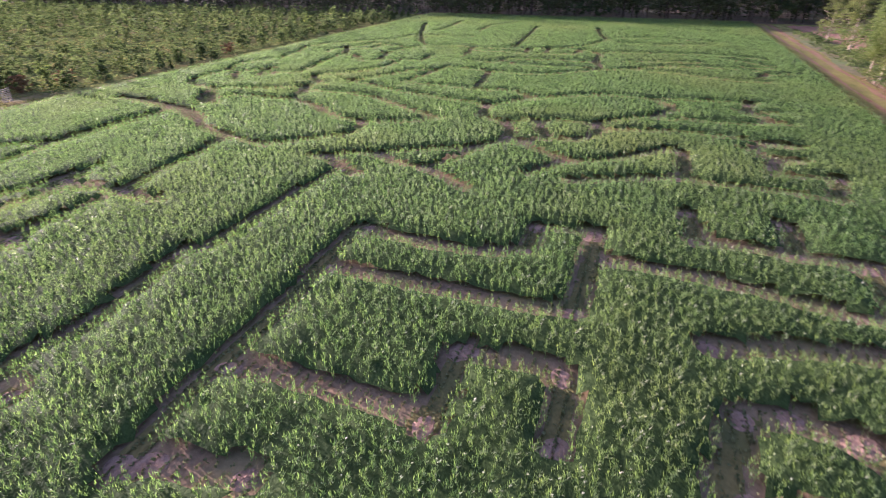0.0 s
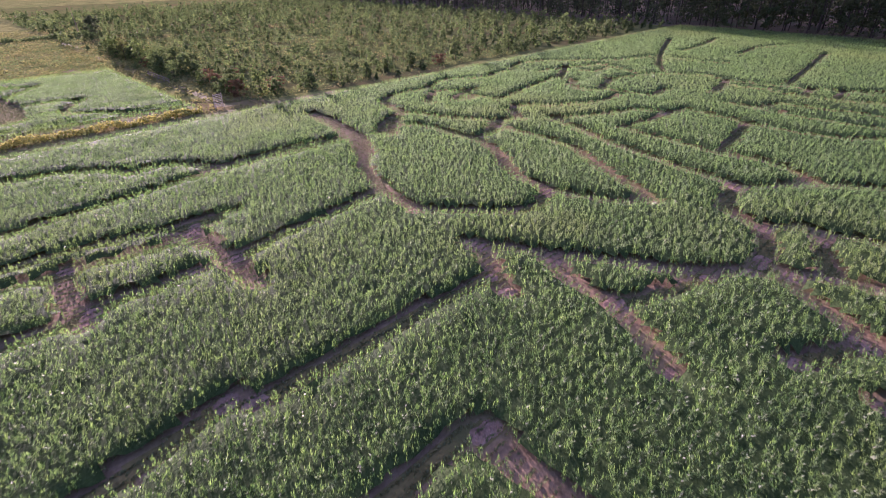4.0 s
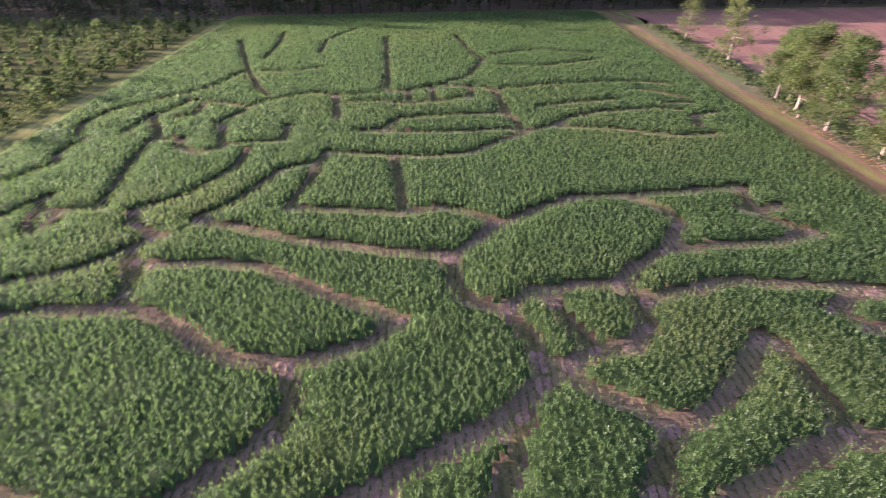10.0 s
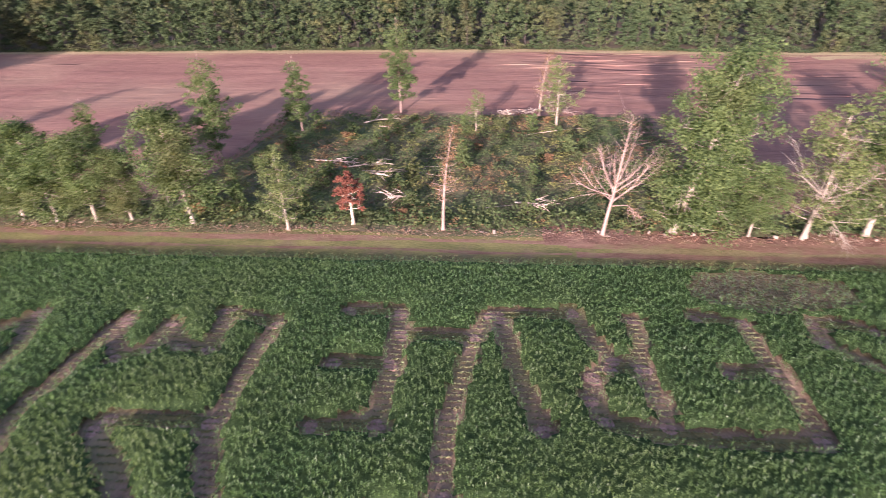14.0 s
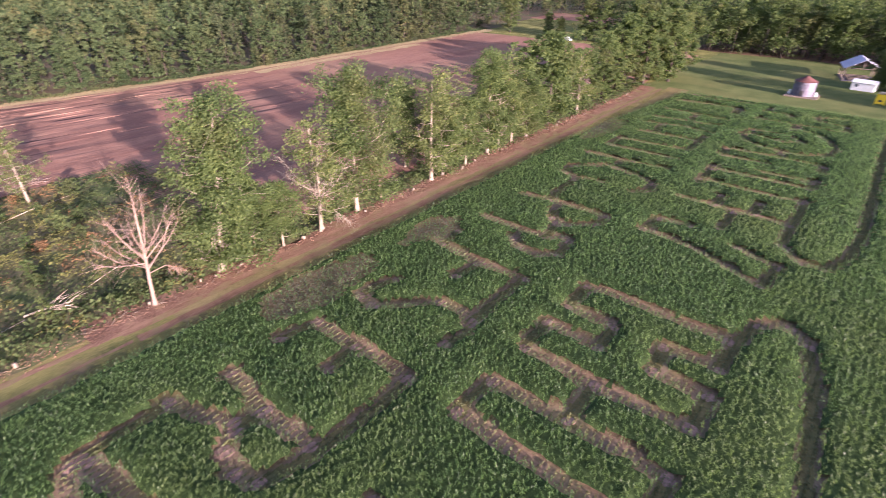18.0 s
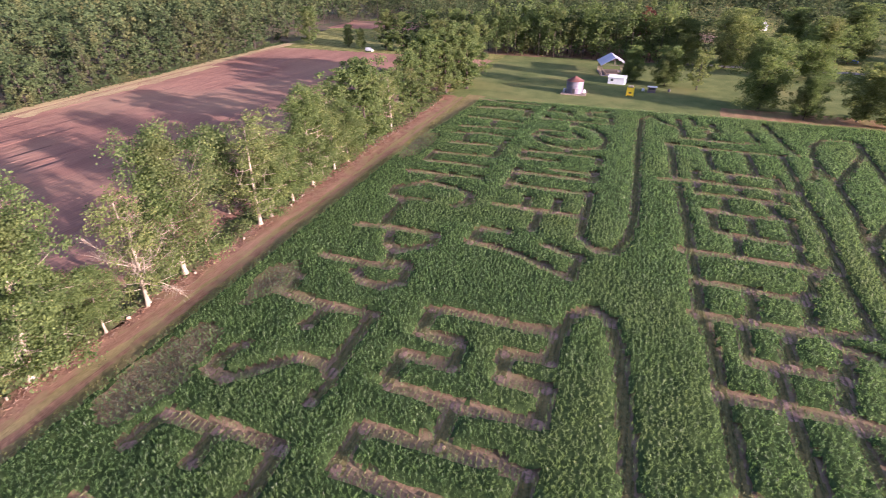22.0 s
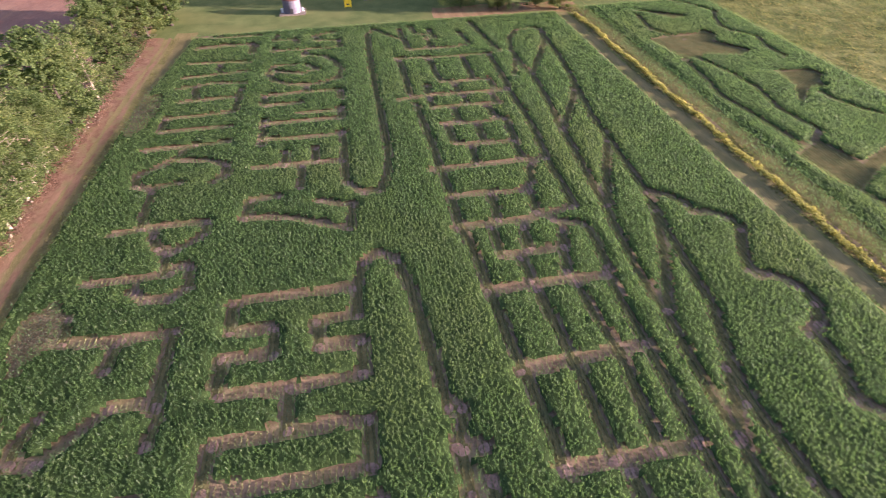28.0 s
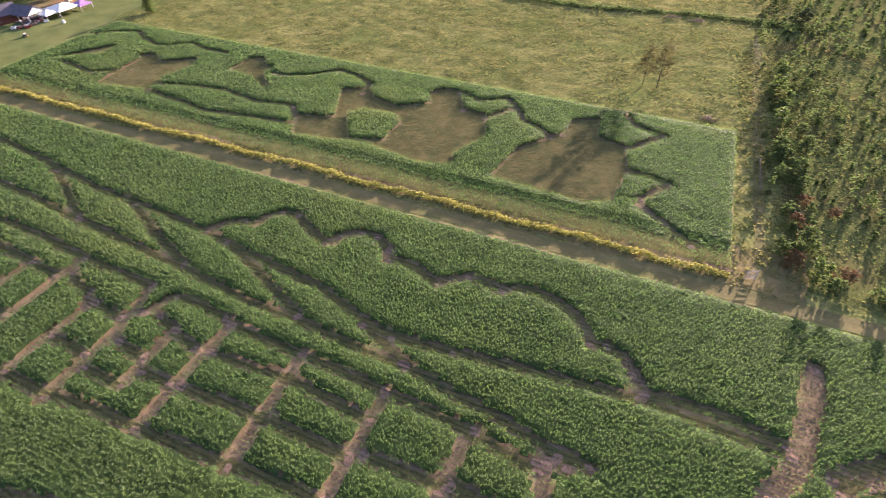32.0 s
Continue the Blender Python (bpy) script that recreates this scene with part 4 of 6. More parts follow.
lane(-92.5, 130.9, -88.3, 130.7, -80.9, 134.3, -74.7, 140.0, -67.9, 138.4, -61.7, 135.6, -61.2, 130.1)
lane(-36.0, 140.1, -29.2, 137.5, -22.6, 141.3, -18.2, 136.9, -14.9, 131.2, -10.0, 129.4, -6.5, 126.5, -4.3, 128.8)
lane(-31.6, 131.4, -24.7, 129.4, -19.5, 136.4)
lane(8.8, 143.5, 11.4, 139.4, 18.4, 137.1, 11.1, 128.0)
lane(12.6, 118.4, 18.0, 118.6, 21.6, 117.2, 16.8, 109.8, 17.2, 106.9, 23.0, 102.8, 27.5, 98.6)
lane(-10.3, 11.6, -7.3, 12.1, -3.6, 12.4, -0.1, 12.3, 4.4, 12.4, 9.2, 13.0, 14.8, 13.1, 16.1, 12.4)
lane(-9.8, 10.6, -9.2, 8.2, -8.8, 5.7)
lane(-3.0, 11.7, -2.4, 8.3, -2.5, 5.1, -2.2, 1.8, -3.0, -0.9, -1.5, -1.1, 1.5, -1.0, 3.2, -0.9, 3.2, -2.9, 3.5, -5.4, 3.0, -7.0, 0.5, -7.4, -2.2, -7.4)
lane(15.3, 12.5, 14.9, 6.0, 15.5, 0.4, 16.7, -1.6, 21.3, -1.8, 21.6, -6.8)
lane(8.9, 11.9, 8.9, 7.2, 8.9, 1.9, 9.0, -3.4, 9.5, -6.7, 14.1, -7.0, 21.3, -6.9)
lane(-10.3, 24.1, -7.0, 24.0, -3.8, 22.9, 1.3, 23.7, 6.5, 24.8, 7.7, 23.5, 12.7, 23.1, 20.7, 23.0, 28.2, 22.5)
lane(3.6, 40.9, 7.8, 40.4, 11.5, 40.7)
lane(13.9, 48.1, 14.1, 41.2, 14.0, 35.1)
lane(31.5, 13.4, 29.3, 10.2, 28.4, 8.3, 27.3, 7.1)


for _x, _y in CORNERS:
    _i, _j = int((_x - X0) / CELL), int((_y - Y0) / CELL)
    _gx, _gy = slice(max(0, _i - 5), _i + 6), slice(max(0, _j - 5), _j + 6)
    CUT[_gx, _gy] |= np.hypot(GX[_gx, None] - _x, GY[None, _gy] - _y) < 0.92 + WOBBLE[_gx, _gy]


# ---- maize ----
def sparse(x, y):
    """How thin the maize stands in three poor spots near the track."""
    spot = np.exp(-((x + 20) / 9) ** 2 - ((y + 37) / 3.6) ** 2) + np.exp(-((x + 115) / 10) ** 2 - ((y + 40) / 3.5) ** 2) + 0.85 * np.exp(-((x + 43) / 6) ** 2 - ((y + 36.3) / 3) ** 2)
    return np.clip(spot * (0.45 + 0.8 * patchy(x, y, 2.2, 9)), 0, 0.84)


def maize(name, x0, x1, y0, y1, label, seed, tall=1.02):
    """Standing maize in rows 0.75 m apart: bent leaf blades over a sheet coloured dark for shade, with none in the
    lanes.
    """
    rng = np.random.default_rng(seed)
    rows = np.arange(y0, y1, 0.75)

    def grown(x, y):
        i, j = ((x - X0) / CELL).astype(int), ((y - Y0) / CELL).astype(int)
        ok = (x > x0) & (x < x1) & (y > y0) & (y < y1) & (i >= 0) & (i < NX) & (j >= 0) & (j < NY)
        ok &= (y0 > 90) | (y > y0 + 4.4 * np.clip((-116 - x) / 42, 0, 1))
        return ok & ~CUT[i.clip(0, NX - 1), j.clip(0, NY - 1)]

    vs, ts, base = [], [], 0
    ax, ay = [g.ravel() for g in np.meshgrid(np.arange(x0, x1, 0.25), rows, indexing="ij")]
    ax, ay = ax + rng.uniform(-0.12, 0.12, len(ax)), ay + rng.normal(0, 0.22, len(ay))
    keep = grown(ax, ay)
    thin = sparse(ax, ay)
    young = (y0 > 90) & (ay < 102.5)
    keep &= (rng.random(len(ax)) > thin) & (rng.random(len(ax)) > 0.12 - 0.3 * patchy(ax, ay, 0.9, seed)) & ~(young & (rng.random(len(ax)) < 0.25))
    ax, ay = ax[keep], ay[keep]
    close = (ax > -22) & (ax < 78) & (ay > -28) & (ay < 72)
    middle = ~close & (ax > -85) & (ax < 100)
    far = ~close & ~middle & (rng.random(len(ax)) < 0.7)
    for zone, blades, size in ((close, 24, 0.46), (middle, 16, 0.5), (far, 14, 0.56)):
        x, y = ax[zone], ay[zone]
        if not len(x):
            continue
        edge = ~(grown(x + 1.0, y) & grown(x - 1.0, y) & grown(x, y + 1.0) & grown(x, y - 1.0))
        h = tall * (1 + 0.07 * np.sin(x * 0.11 + 2 * np.sin(y * 0.07)) + rng.normal(0, 0.07, len(x))) * (0.92 + 0.16 * patchy(x, y, 1.3, seed + 1))
        h[y < y0 + 14] *= 0.85
        if y0 > 90:
            h[y < 102.5] *= 0.78
        k = np.arange(blades * len(x)) // blades
        a = rng.uniform(0, 2 * np.pi, len(k))
        low = np.where(edge[k] & (rng.random(len(k)) < 0.7), rng.uniform(0.0, 0.7, len(k)), rng.uniform(0.5, 1.0, len(k)))
        z = h[k] * low
        reach = size * rng.uniform(0.2, 0.55, len(k)) * np.where(edge[k], 0.5, 1.0)
        rise = rng.uniform(0.25, 0.85, len(k)) * size
        fall = rng.uniform(-0.25, 0.30, len(k)) * size
        wide = size * rng.uniform(0.035, 0.062, len(k))
        c, s = np.cos(a), np.sin(a)
        px, py = x[k] + rng.normal(0, 0.05, len(k)), y[k] + rng.normal(0, 0.05, len(k))
        mx, my = px + c * reach * 0.3, py + s * reach * 0.3
        v = np.stack([np.stack([mx - s * wide, my + c * wide, z + rise * 0.5], 1),
                      np.stack([mx + s * wide, my - c * wide, z + rise * 0.42], 1),
                      np.stack([px + c * reach, py + s * reach, z + rise - fall], 1)], 1).reshape(-1, 3)
        i = np.arange(len(k))[:, None] * 3 + base
        vs.append(v)
        ts.append(i + [0, 1, 2])
        base += len(v)
    ob = tagged(new(name, mesh_of(name, np.concatenate(vs), np.concatenate(ts), CORN)), label, "maize", kind="stuff")
    # rough undergrowth sheet coloured dark for shade; sinks to soil along the lanes
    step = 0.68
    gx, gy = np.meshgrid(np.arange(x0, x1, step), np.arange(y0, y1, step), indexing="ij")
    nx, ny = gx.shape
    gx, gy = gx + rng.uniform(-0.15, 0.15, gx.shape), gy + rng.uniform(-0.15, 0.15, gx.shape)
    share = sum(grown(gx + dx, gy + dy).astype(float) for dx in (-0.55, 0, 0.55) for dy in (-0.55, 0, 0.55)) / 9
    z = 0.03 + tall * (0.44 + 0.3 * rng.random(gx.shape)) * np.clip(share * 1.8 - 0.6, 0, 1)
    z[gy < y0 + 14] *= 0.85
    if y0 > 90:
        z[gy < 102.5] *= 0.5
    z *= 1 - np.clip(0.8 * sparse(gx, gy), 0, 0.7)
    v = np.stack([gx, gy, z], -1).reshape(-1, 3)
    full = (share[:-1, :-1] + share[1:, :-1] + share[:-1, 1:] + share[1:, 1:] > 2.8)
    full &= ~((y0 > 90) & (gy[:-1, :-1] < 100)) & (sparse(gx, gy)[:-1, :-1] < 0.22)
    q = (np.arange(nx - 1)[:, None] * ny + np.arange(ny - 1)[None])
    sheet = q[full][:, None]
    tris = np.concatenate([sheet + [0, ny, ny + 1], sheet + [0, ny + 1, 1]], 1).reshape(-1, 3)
    low = new("undergrowth", mesh_of("undergrowth", v, tris, CORN_SHADE))
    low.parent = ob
    tagged(low, "rough green sheet coloured dark for the shade between the plants", kind="stuff")
    return ob


maize("maize_field", -169.5, 216, -41.8, 86.8, "tall green maize with maze lanes cut through it", 11)
maize("maize_field", -174, 34.5, 95.2, 146.5, "green maize with bare figures cut into it", 12, 1.05)


def stubble(x0, x1, y0, y1, seed, size=0.2):
    """Cut stalks left in rows across the lanes."""
    rng = np.random.default_rng(seed)
    x, y = [g.ravel() for g in np.meshgrid(np.arange(x0, x1, 0.055), np.arange(y0, y1, 0.75), indexing="ij")]
    x, y = x + rng.uniform(-0.1, 0.1, len(x)), y + rng.normal(0, 0.045, len(y))
    i, j = ((x - X0) / CELL).astype(int), ((y - Y0) / CELL).astype(int)
    keep = CUT[i.clip(0, NX - 1), j.clip(0, NY - 1)] & (rng.random(len(x)) < 0.45 + 0.8 * patchy(x, y, 4.0, seed))
    x, y = x[keep], y[keep]
    c = np.stack([x, y, rng.uniform(0.06, 0.16, len(x))], 1)
    return tagged(new("stubble", mesh_of("stubble", *leaves(rng, c, size, 0.0), STUBBLE)), "straw-coloured cut stalks across the maze lanes", "stubble", kind="stuff")


stubble(-169, 216, -40.5, 86.8, 21)
stubble(-174, 34, 101.8, 146.5, 22)


def turned_soil(seed):
    """Low rosettes of soil, ring on ring, where the machine that cut the lanes turned about."""
    rng = np.random.default_rng(seed)
    rings, sides = 7, 20
    vs, ts = [], []
    for n, (cx, cy) in enumerate(CORNERS):
        size, spin, squash = rng.uniform(0.75, 1.1), rng.uniform(0, 6.3), rng.uniform(0.7, 1.0)
        k, a = np.meshgrid(np.arange(rings), np.arange(sides) * 2 * np.pi / sides, indexing="ij")
        r = size * (k / (rings - 1)) * (1 + 0.12 * np.sin(2 * a + spin) + rng.normal(0, 0.05, k.shape))
        x, y = r * np.cos(a), r * np.sin(a) * squash
        x, y = x * math.cos(spin) - y * math.sin(spin), x * math.sin(spin) + y * math.cos(spin)
        z = 0.05 + np.where(k % 2 == 1, 0.09, 0.015) * rng.uniform(0.3, 1.2, k.shape) * (1 - k / rings)
        z[-1] = 0.0
        vs.append(np.stack([cx + x, cy + y, z], -1).reshape(-1, 3))
        q = (np.arange(rings - 1)[:, None] * sides + np.arange(sides)[None]).ravel()
        w = (np.arange(rings - 1)[:, None] * sides + (np.arange(sides)[None] + 1) % sides).ravel()
        base = n * rings * sides
        ts.append(np.concatenate([np.stack([q, q + sides, w + sides], 1), np.stack([q, w + sides, w], 1)]) + base)
    return tagged(new("loose_soil", mesh_of("loose_soil", np.concatenate(vs), np.concatenate(ts), CLOD)), "pinkish soil heaped in rings at the corners of the lanes", "soil", kind="stuff")


turned_soil(23)


def withered(seed):
    """Short grey dried-up maize, still in its rows, on the poor spots."""
    rng = np.random.default_rng(seed)
    x, y = [g.ravel() for g in np.meshgrid(np.arange(-168, 10, 0.03), np.arange(-41.6, -30, 0.375), indexing="ij")]
    x, y = x + rng.uniform(-0.1, 0.1, len(x)), y + rng.normal(0, 0.2, len(y))
    keep = rng.random(len(x)) < 1.2 * sparse(x, y)
    x, y = x[keep], y[keep]
    c = np.stack([x, y, rng.uniform(0.06, 0.24, len(x))], 1)
    return tagged(new("withered_maize", mesh_of("withered_maize", *leaves(rng, c, 0.17, 0.1), WITHERED)), "short grey withered maize on a poor spot", "maize", kind="stuff")


withered(26)


def lane_weeds(seed, count=110000):
    """Short weeds and torn leaves, thickest in the lanes that run along the rows."""
    rng = np.random.default_rng(seed)
    i, j = np.nonzero(CUT)
    pick = rng.integers(0, len(i), count)
    i, j = i[pick], j[pick]
    x, y = X0 + (i + rng.random(count)) * CELL, Y0 + (j + rng.random(count)) * CELL
    keep = rng.random(count) < np.where(ALONG[i, j], 0.9, np.where(y > 95, 0.3, 0.2)) * (0.35 + patchy(x, y, 2.5, seed))
    c = np.stack([x, y, rng.uniform(0.05, 0.13, count)], 1)[keep]
    return tagged(new("lane_weeds", mesh_of("lane_weeds", *leaves(rng, c, 0.2, 0.0), STUBBLE)), "short dull green weeds and torn leaves in the lanes", "weeds", kind="stuff")


def weedy_floor(seed):
    """The darker, weed-grown earth of the lanes that run along the rows, in strips with ragged ends."""
    rng = np.random.default_rng(seed)
    vs, ts = [], []
    weedy = ALONG.copy()
    for step in (1, 2, 3):
        weedy[step:] |= ALONG[:-step]
        weedy[:-step] |= ALONG[step:]
    weedy[:, 1:] |= weedy[:, :-1].copy()
    weedy[:, :-1] |= weedy[:, 1:].copy()
    for j in range(NY):
        row = np.concatenate([[False], weedy[:, j] & CUT[:, j], [False]]).astype(int)
        start, stop = np.nonzero(np.diff(row) == 1)[0], np.nonzero(np.diff(row) == -1)[0]
        for a, b in zip(start, stop):
            if b - a > 2:
                x0, x1, y = X0 + a * CELL + rng.uniform(0, 0.4), X0 + b * CELL - rng.uniform(0, 0.4), Y0 + j * CELL
                n = 4 * len(vs)
                vs.append(((x0, y, 0.045), (x1, y, 0.045), (x1, y + CELL, 0.045), (x0, y + CELL, 0.045)))
                ts += [(n, n + 1, n + 2), (n, n + 2, n + 3)]
    return tagged(new("ground_lanes", mesh_of("ground_lanes", np.array(vs).reshape(-1, 3), np.array(ts), WEEDY)), "dull olive weed-grown earth in the lanes along the rows", "ground", kind="structure")


weedy_floor(25)
lane_weeds(24)


# ---- yellow weeds between the fields ----
def weeds(seed):
    rng = np.random.default_rng(seed)
    n = 15000
    x = rng.uniform(-166, 34, n)
    y = 93.0 + rng.normal(0, 0.36, n) + 0.35 * np.sin(x * 0.2)
    z = 0.75 + 0.35 * np.sin(x * 0.9) * np.sin(x * 0.23) + rng.uniform(-0.6, 0.35, n)
    return tagged(new("tall_weeds", mesh_of("tall_weeds", *leaves(rng, np.stack([x, y, z.clip(0.15)], 1), 0.42), WEED)),
                  "ragged row of tall golden-yellow weeds along the lane", "weeds", kind="stuff")


weeds(31)


# ---- woods ----
def woods(name, x0, x1, y0, y1, gap, low_h, high_h, per_tree, leaf_size, label, seed, slim=0.2, base=0.3, material=None, keep=None):
    rng = np.random.default_rng(seed)
    gx, gy = [g.ravel() for g in np.meshgrid(np.arange(x0, x1, gap), np.arange(y0, y1, gap), indexing="ij")]
    spots = np.stack([gx, gy], 1) + rng.uniform(-0.45, 0.45, (len(gx), 2)) * gap
    if keep:
        spots = spots[[keep(x, y, rng) for x, y in spots]]
    crown, trunks = stand(rng, spots, low_h, high_h, per_tree, leaf_size, slim, base)
    ob = tagged(new(name, mesh_of(name, *crown, material or WOODS)), label, "woods", kind="stuff")
    t = new("trunks", mesh_of("trunks", *trunks, BARK))
    t.parent = ob
    tagged(t, kind="stuff")
    return ob


woods("forest", 224, 258, -240, 420, 7.5, 18, 38, 360, 0.8, "dark green tree line behind the maize", 41, 0.19, 0.15, PINE)
woods("forest", 420, 1150, -520, 640, 26, 24, 36, 80, 3.2, "far dark woods", 56, 0.5, 0.15, PINE)
woods("forest", 219, 420, -620, -240, 15, 22, 34, 110, 1.9, "dark green woods at the corner of the fields", 57, 0.36, 0.2, PINE)
woods("forest", 264, 420, -240, 520, 14, 24, 36, 110, 1.9, "dark green woods behind the maize", 42, 0.36, 0.3, PINE)
woods("forest", -290, 232, -222, -178, 7.0, 9, 31, 480, 0.6, "mixed green tree line behind the ploughed field", 43, 0.2, 0.06,
      keep=lambda x, y, r: south_edge(x) - 22 < y < south_edge(x) - 6)
woods("forest", -430, 232, -330, -196, 10, 14, 32, 130, 1.3, "mixed green woods beyond the ploughed field", 44, 0.26, 0.3,
      keep=lambda x, y, r: y < south_edge(x) - 22 or x < -292 and y < -205)
woods("forest", -1000, 232, -900, -332, 22, 15, 22, 110, 2.8, "far green woods", 51, 0.6, 0.2)
woods("scrub", 42, 130, 94, 210, 3.7, 0.9, 4.9, 150, 0.36, "olive-green scrub of young trees and bushes", 46, 0.34, 0.05, BUSH,
      keep=lambda x, y, r: r.random() < min(0.75, (x - 37) / 14) and r.random() < min(1.0, (y - 92) / 7 + 0.3 + (x > 62)) and patchy(x, y, 9.0, 33) > 0.3)
woods("scrub", 130, 217, 94, 330, 4.6, 1.2, 5.0, 70, 0.6, "dense olive-green scrub with young pines", 53, 0.42, 0.03, BUSH)
woods("scrub", 42, 130, 210, 330, 4.6, 1.2, 5.0, 70, 0.6, "dense olive-green scrub with young pines", 54, 0.42, 0.03, BUSH)
woods("scrub", 180, 420, 330, 620, 12, 3, 8, 22, 2.2, "far olive-green scrub", 47, 0.5, 0.05, BUSH)
woods("forest", -460, 420, 620, 700, 14, 14, 22, 100, 1.8, "dark far tree line", 48, 0.34, 0.2)
def wooded(x, y, r):
    """Woods beyond the farm, with lawns and pale fields left open between them."""
    for cx, cy, rx, ry in ((-318, -165, 64, 46), (-338, -152, 22, 34), (-405, -122, 18, 24), (-362, 45, 20, 16), (-420, 78, 40, 16), (-310, 165, 34, 40), (-370, 150, 40, 28), (-330, 250, 50, 45), (-420, 205, 45, 40)):
        if ((x - cx) / rx) ** 2 + ((y - cy) / ry) ** 2 < 1:
            return False
    return r.random() < (0.9 if y < 40 else 0.26)


woods("forest", -284, -264, -60, 36, 4.8, 17, 28, 560, 0.75, "dense dark trees with bare lower trunks behind the pavilion", 55, 0.25, 0.28, OAK)
woods("forest", -480, -288, -200, 420, 9.5, 12, 28, 340, 0.78, "tall green trees behind the farmyard", 49, 0.3, 0.2, keep=wooded)
woods("forest", -1150, -480, -430, 620, 22, 15, 24, 120, 2.5, "far green woods beyond the road", 52, 0.5, 0.15)
plate("pale_field", PLOUGHED, -380, -333, -202, -126, 0.03, 2.0, 6, "small pale field among the woods", "field", 18)
plate("pale_field", SOIL, -384, -342, 30, 60, 0.03, 2.0, 6, "small pale field behind the farm", "field", 19)


# ---- trees along the track ----
def plant(model, x, y, scale=1.0, turn=0.0, wide=1.0):
    ob = copy_thing(model, pose(x, y, 0.02, 0, 0, turn) @ Matrix.Diagonal((scale * wide, scale * wide, scale, 1)))
    return ob


OAKS = [
    tree("oak_tree", 101, 27, 6.0, 0.06, 40, 36000, 0.29, OAK, "tall green oak beside the farm track", ROW_BARK, twigs=4, puff=(0.15, 0.33)),
    tree("oak_tree", 102, 23, 7.6, 0.10, 32, 30000, 0.29, OAK, "broad green oak with an open crown beside the track", ROW_BARK, twigs=4, puff=(0.15, 0.33)),
    tree("oak_tree", 103, 18, 5.8, 0.15, 28, 20000, 0.28, OAK, "green roadside oak with low branches", ROW_BARK, twigs=4, puff=(0.15, 0.33)),
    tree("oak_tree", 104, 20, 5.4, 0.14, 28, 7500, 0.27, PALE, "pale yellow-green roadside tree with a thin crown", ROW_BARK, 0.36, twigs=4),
    tree("oak_tree", 105, 24, 7.6, 0.06, 32, 11000, 0.52, OAK, "broad dark green oak far along the track", twigs=3),
    tree("oak_tree", 106, 26, 6.6, 0.06, 32, 11000, 0.52, OAK, "tall dark green oak far along the track", twigs=3),
]
for model in OAKS:
    tagged(model, group="trees along the track")
for model, x, y, turn in zip(OAKS, (-13.2, -39.5, 58.5, -30.8, -109, -101), (-51.4, -51.5, -51.5, -50.6, -53, -56), (0, 40, 80, 10, 60, 200)):
    model.matrix_basis = pose(x, y, 0.02, -11 if x == -13.2 else 0, -4 if x == -13.2 else 0, turn) @ Matrix.Diagonal((1, 1, 0.85 if x == -101 else 1.1 if x == -39.5 else 1, 1))
for kind, x, y, s, turn in ((2, -20, -53.5, 0.7, 30), (2, -23.3, -50.6, 0.62, 130), (2, -62.5, -50.8, 0.8, 40), (2, -70.5, -51, 0.82, 300), (2, -90, -52, 0.8, 110), (2, -96, -51.5, 0.9, 10), (1, -61, -60, 0.75, 200), (3, -58.9, -50.8, 1.08, 90), (3, -67, -54, 1.04, 20), (0, -80, -52, 0.88, 160), (3, -85.7, -53, 1.05, 60),
                            (4, -118, -54, 0.74, 110), (3, -126, -53, 0.85, 250), (4, -134, -56, 0.7, 130), (5, -143, -53.5, 0.7, 10), (4, -151, -58, 0.78, 210), (5, -159, -56, 0.95, 330),
                            (4, -167, -57, 1.0, 70), (5, -173, -52, 1.0, 190), (4, -180, -55, 1.08, 300), (5, -184, -47, 1.1, 250), (5, -191, -55, 1.0, 15), (4, -196, -50, 0.85, 120),
                            (2, 68.6, -52, 0.64, 10), (2, 74, -51.5, 0.8, 220), (2, 80, -51, 0.9, 100), (2, 86, -51.5, 0.84, 340),
                            (2, 98.7, -51.5, 0.86, 60), (2, 108.5, -52, 0.86, 180), (2, 115.4, -52, 0.76, 260), (3, 140, -54, 0.85, 45), (3, 169, -56, 0.68, 145),
                            (3, 43.0, -50, 0.66, 30), (3, 15.8, -96, 0.45, 205), (3, -2.3, -101, 0.75, 315),
                            (4, -260, -166, 0.88, 30), (5, -257, -116, 0.95, 100), (5, -257, -106, 0.9, 230), (4, -262, -142, 0.5, 10), (4, -256, -131, 0.45, 170), (4, -258, -90, 0.9, 60), (4, -254, -74, 0.95, 300), (5, -250, -62, 1.0, 20)):
    plant(OAKS[kind], x, y, s, turn)

dead = vase_tree("dead_tree", 111, 17, "bare pinkish dead tree beside the track", DEAD_BARK, 1.6)
dead.matrix_basis = pose(-3.0, -50.2, 0.02, 0, 0, 190)
thin = vase_tree("roadside_tree", 115, 15, "pale half-bare roadside tree with thin twigs", ROW_BARK, 1.0)
thin.matrix_basis = pose(-30.2, -50.0, 0.02, 0, 0, 120)
snag = tree("dead_tree", 112, 17, 2.0, 0.28, 34, 1500, 0.16, RUSSET, "slim bare dying tree with a few russet leaves", DEAD_BARK, 0.26, -1.0, 7)
snag.matrix_basis = pose(19.9, -50.9, 0.02)
red = tree("red_tree", 113, 9.0, 2.3, 0.28, 26, 6000, 0.2, RED_LEAF, "small dead tree with rust-red leaves", PALE_WOOD, 0.25)
red.matrix_basis = pose(33.6, -52, 0.02)
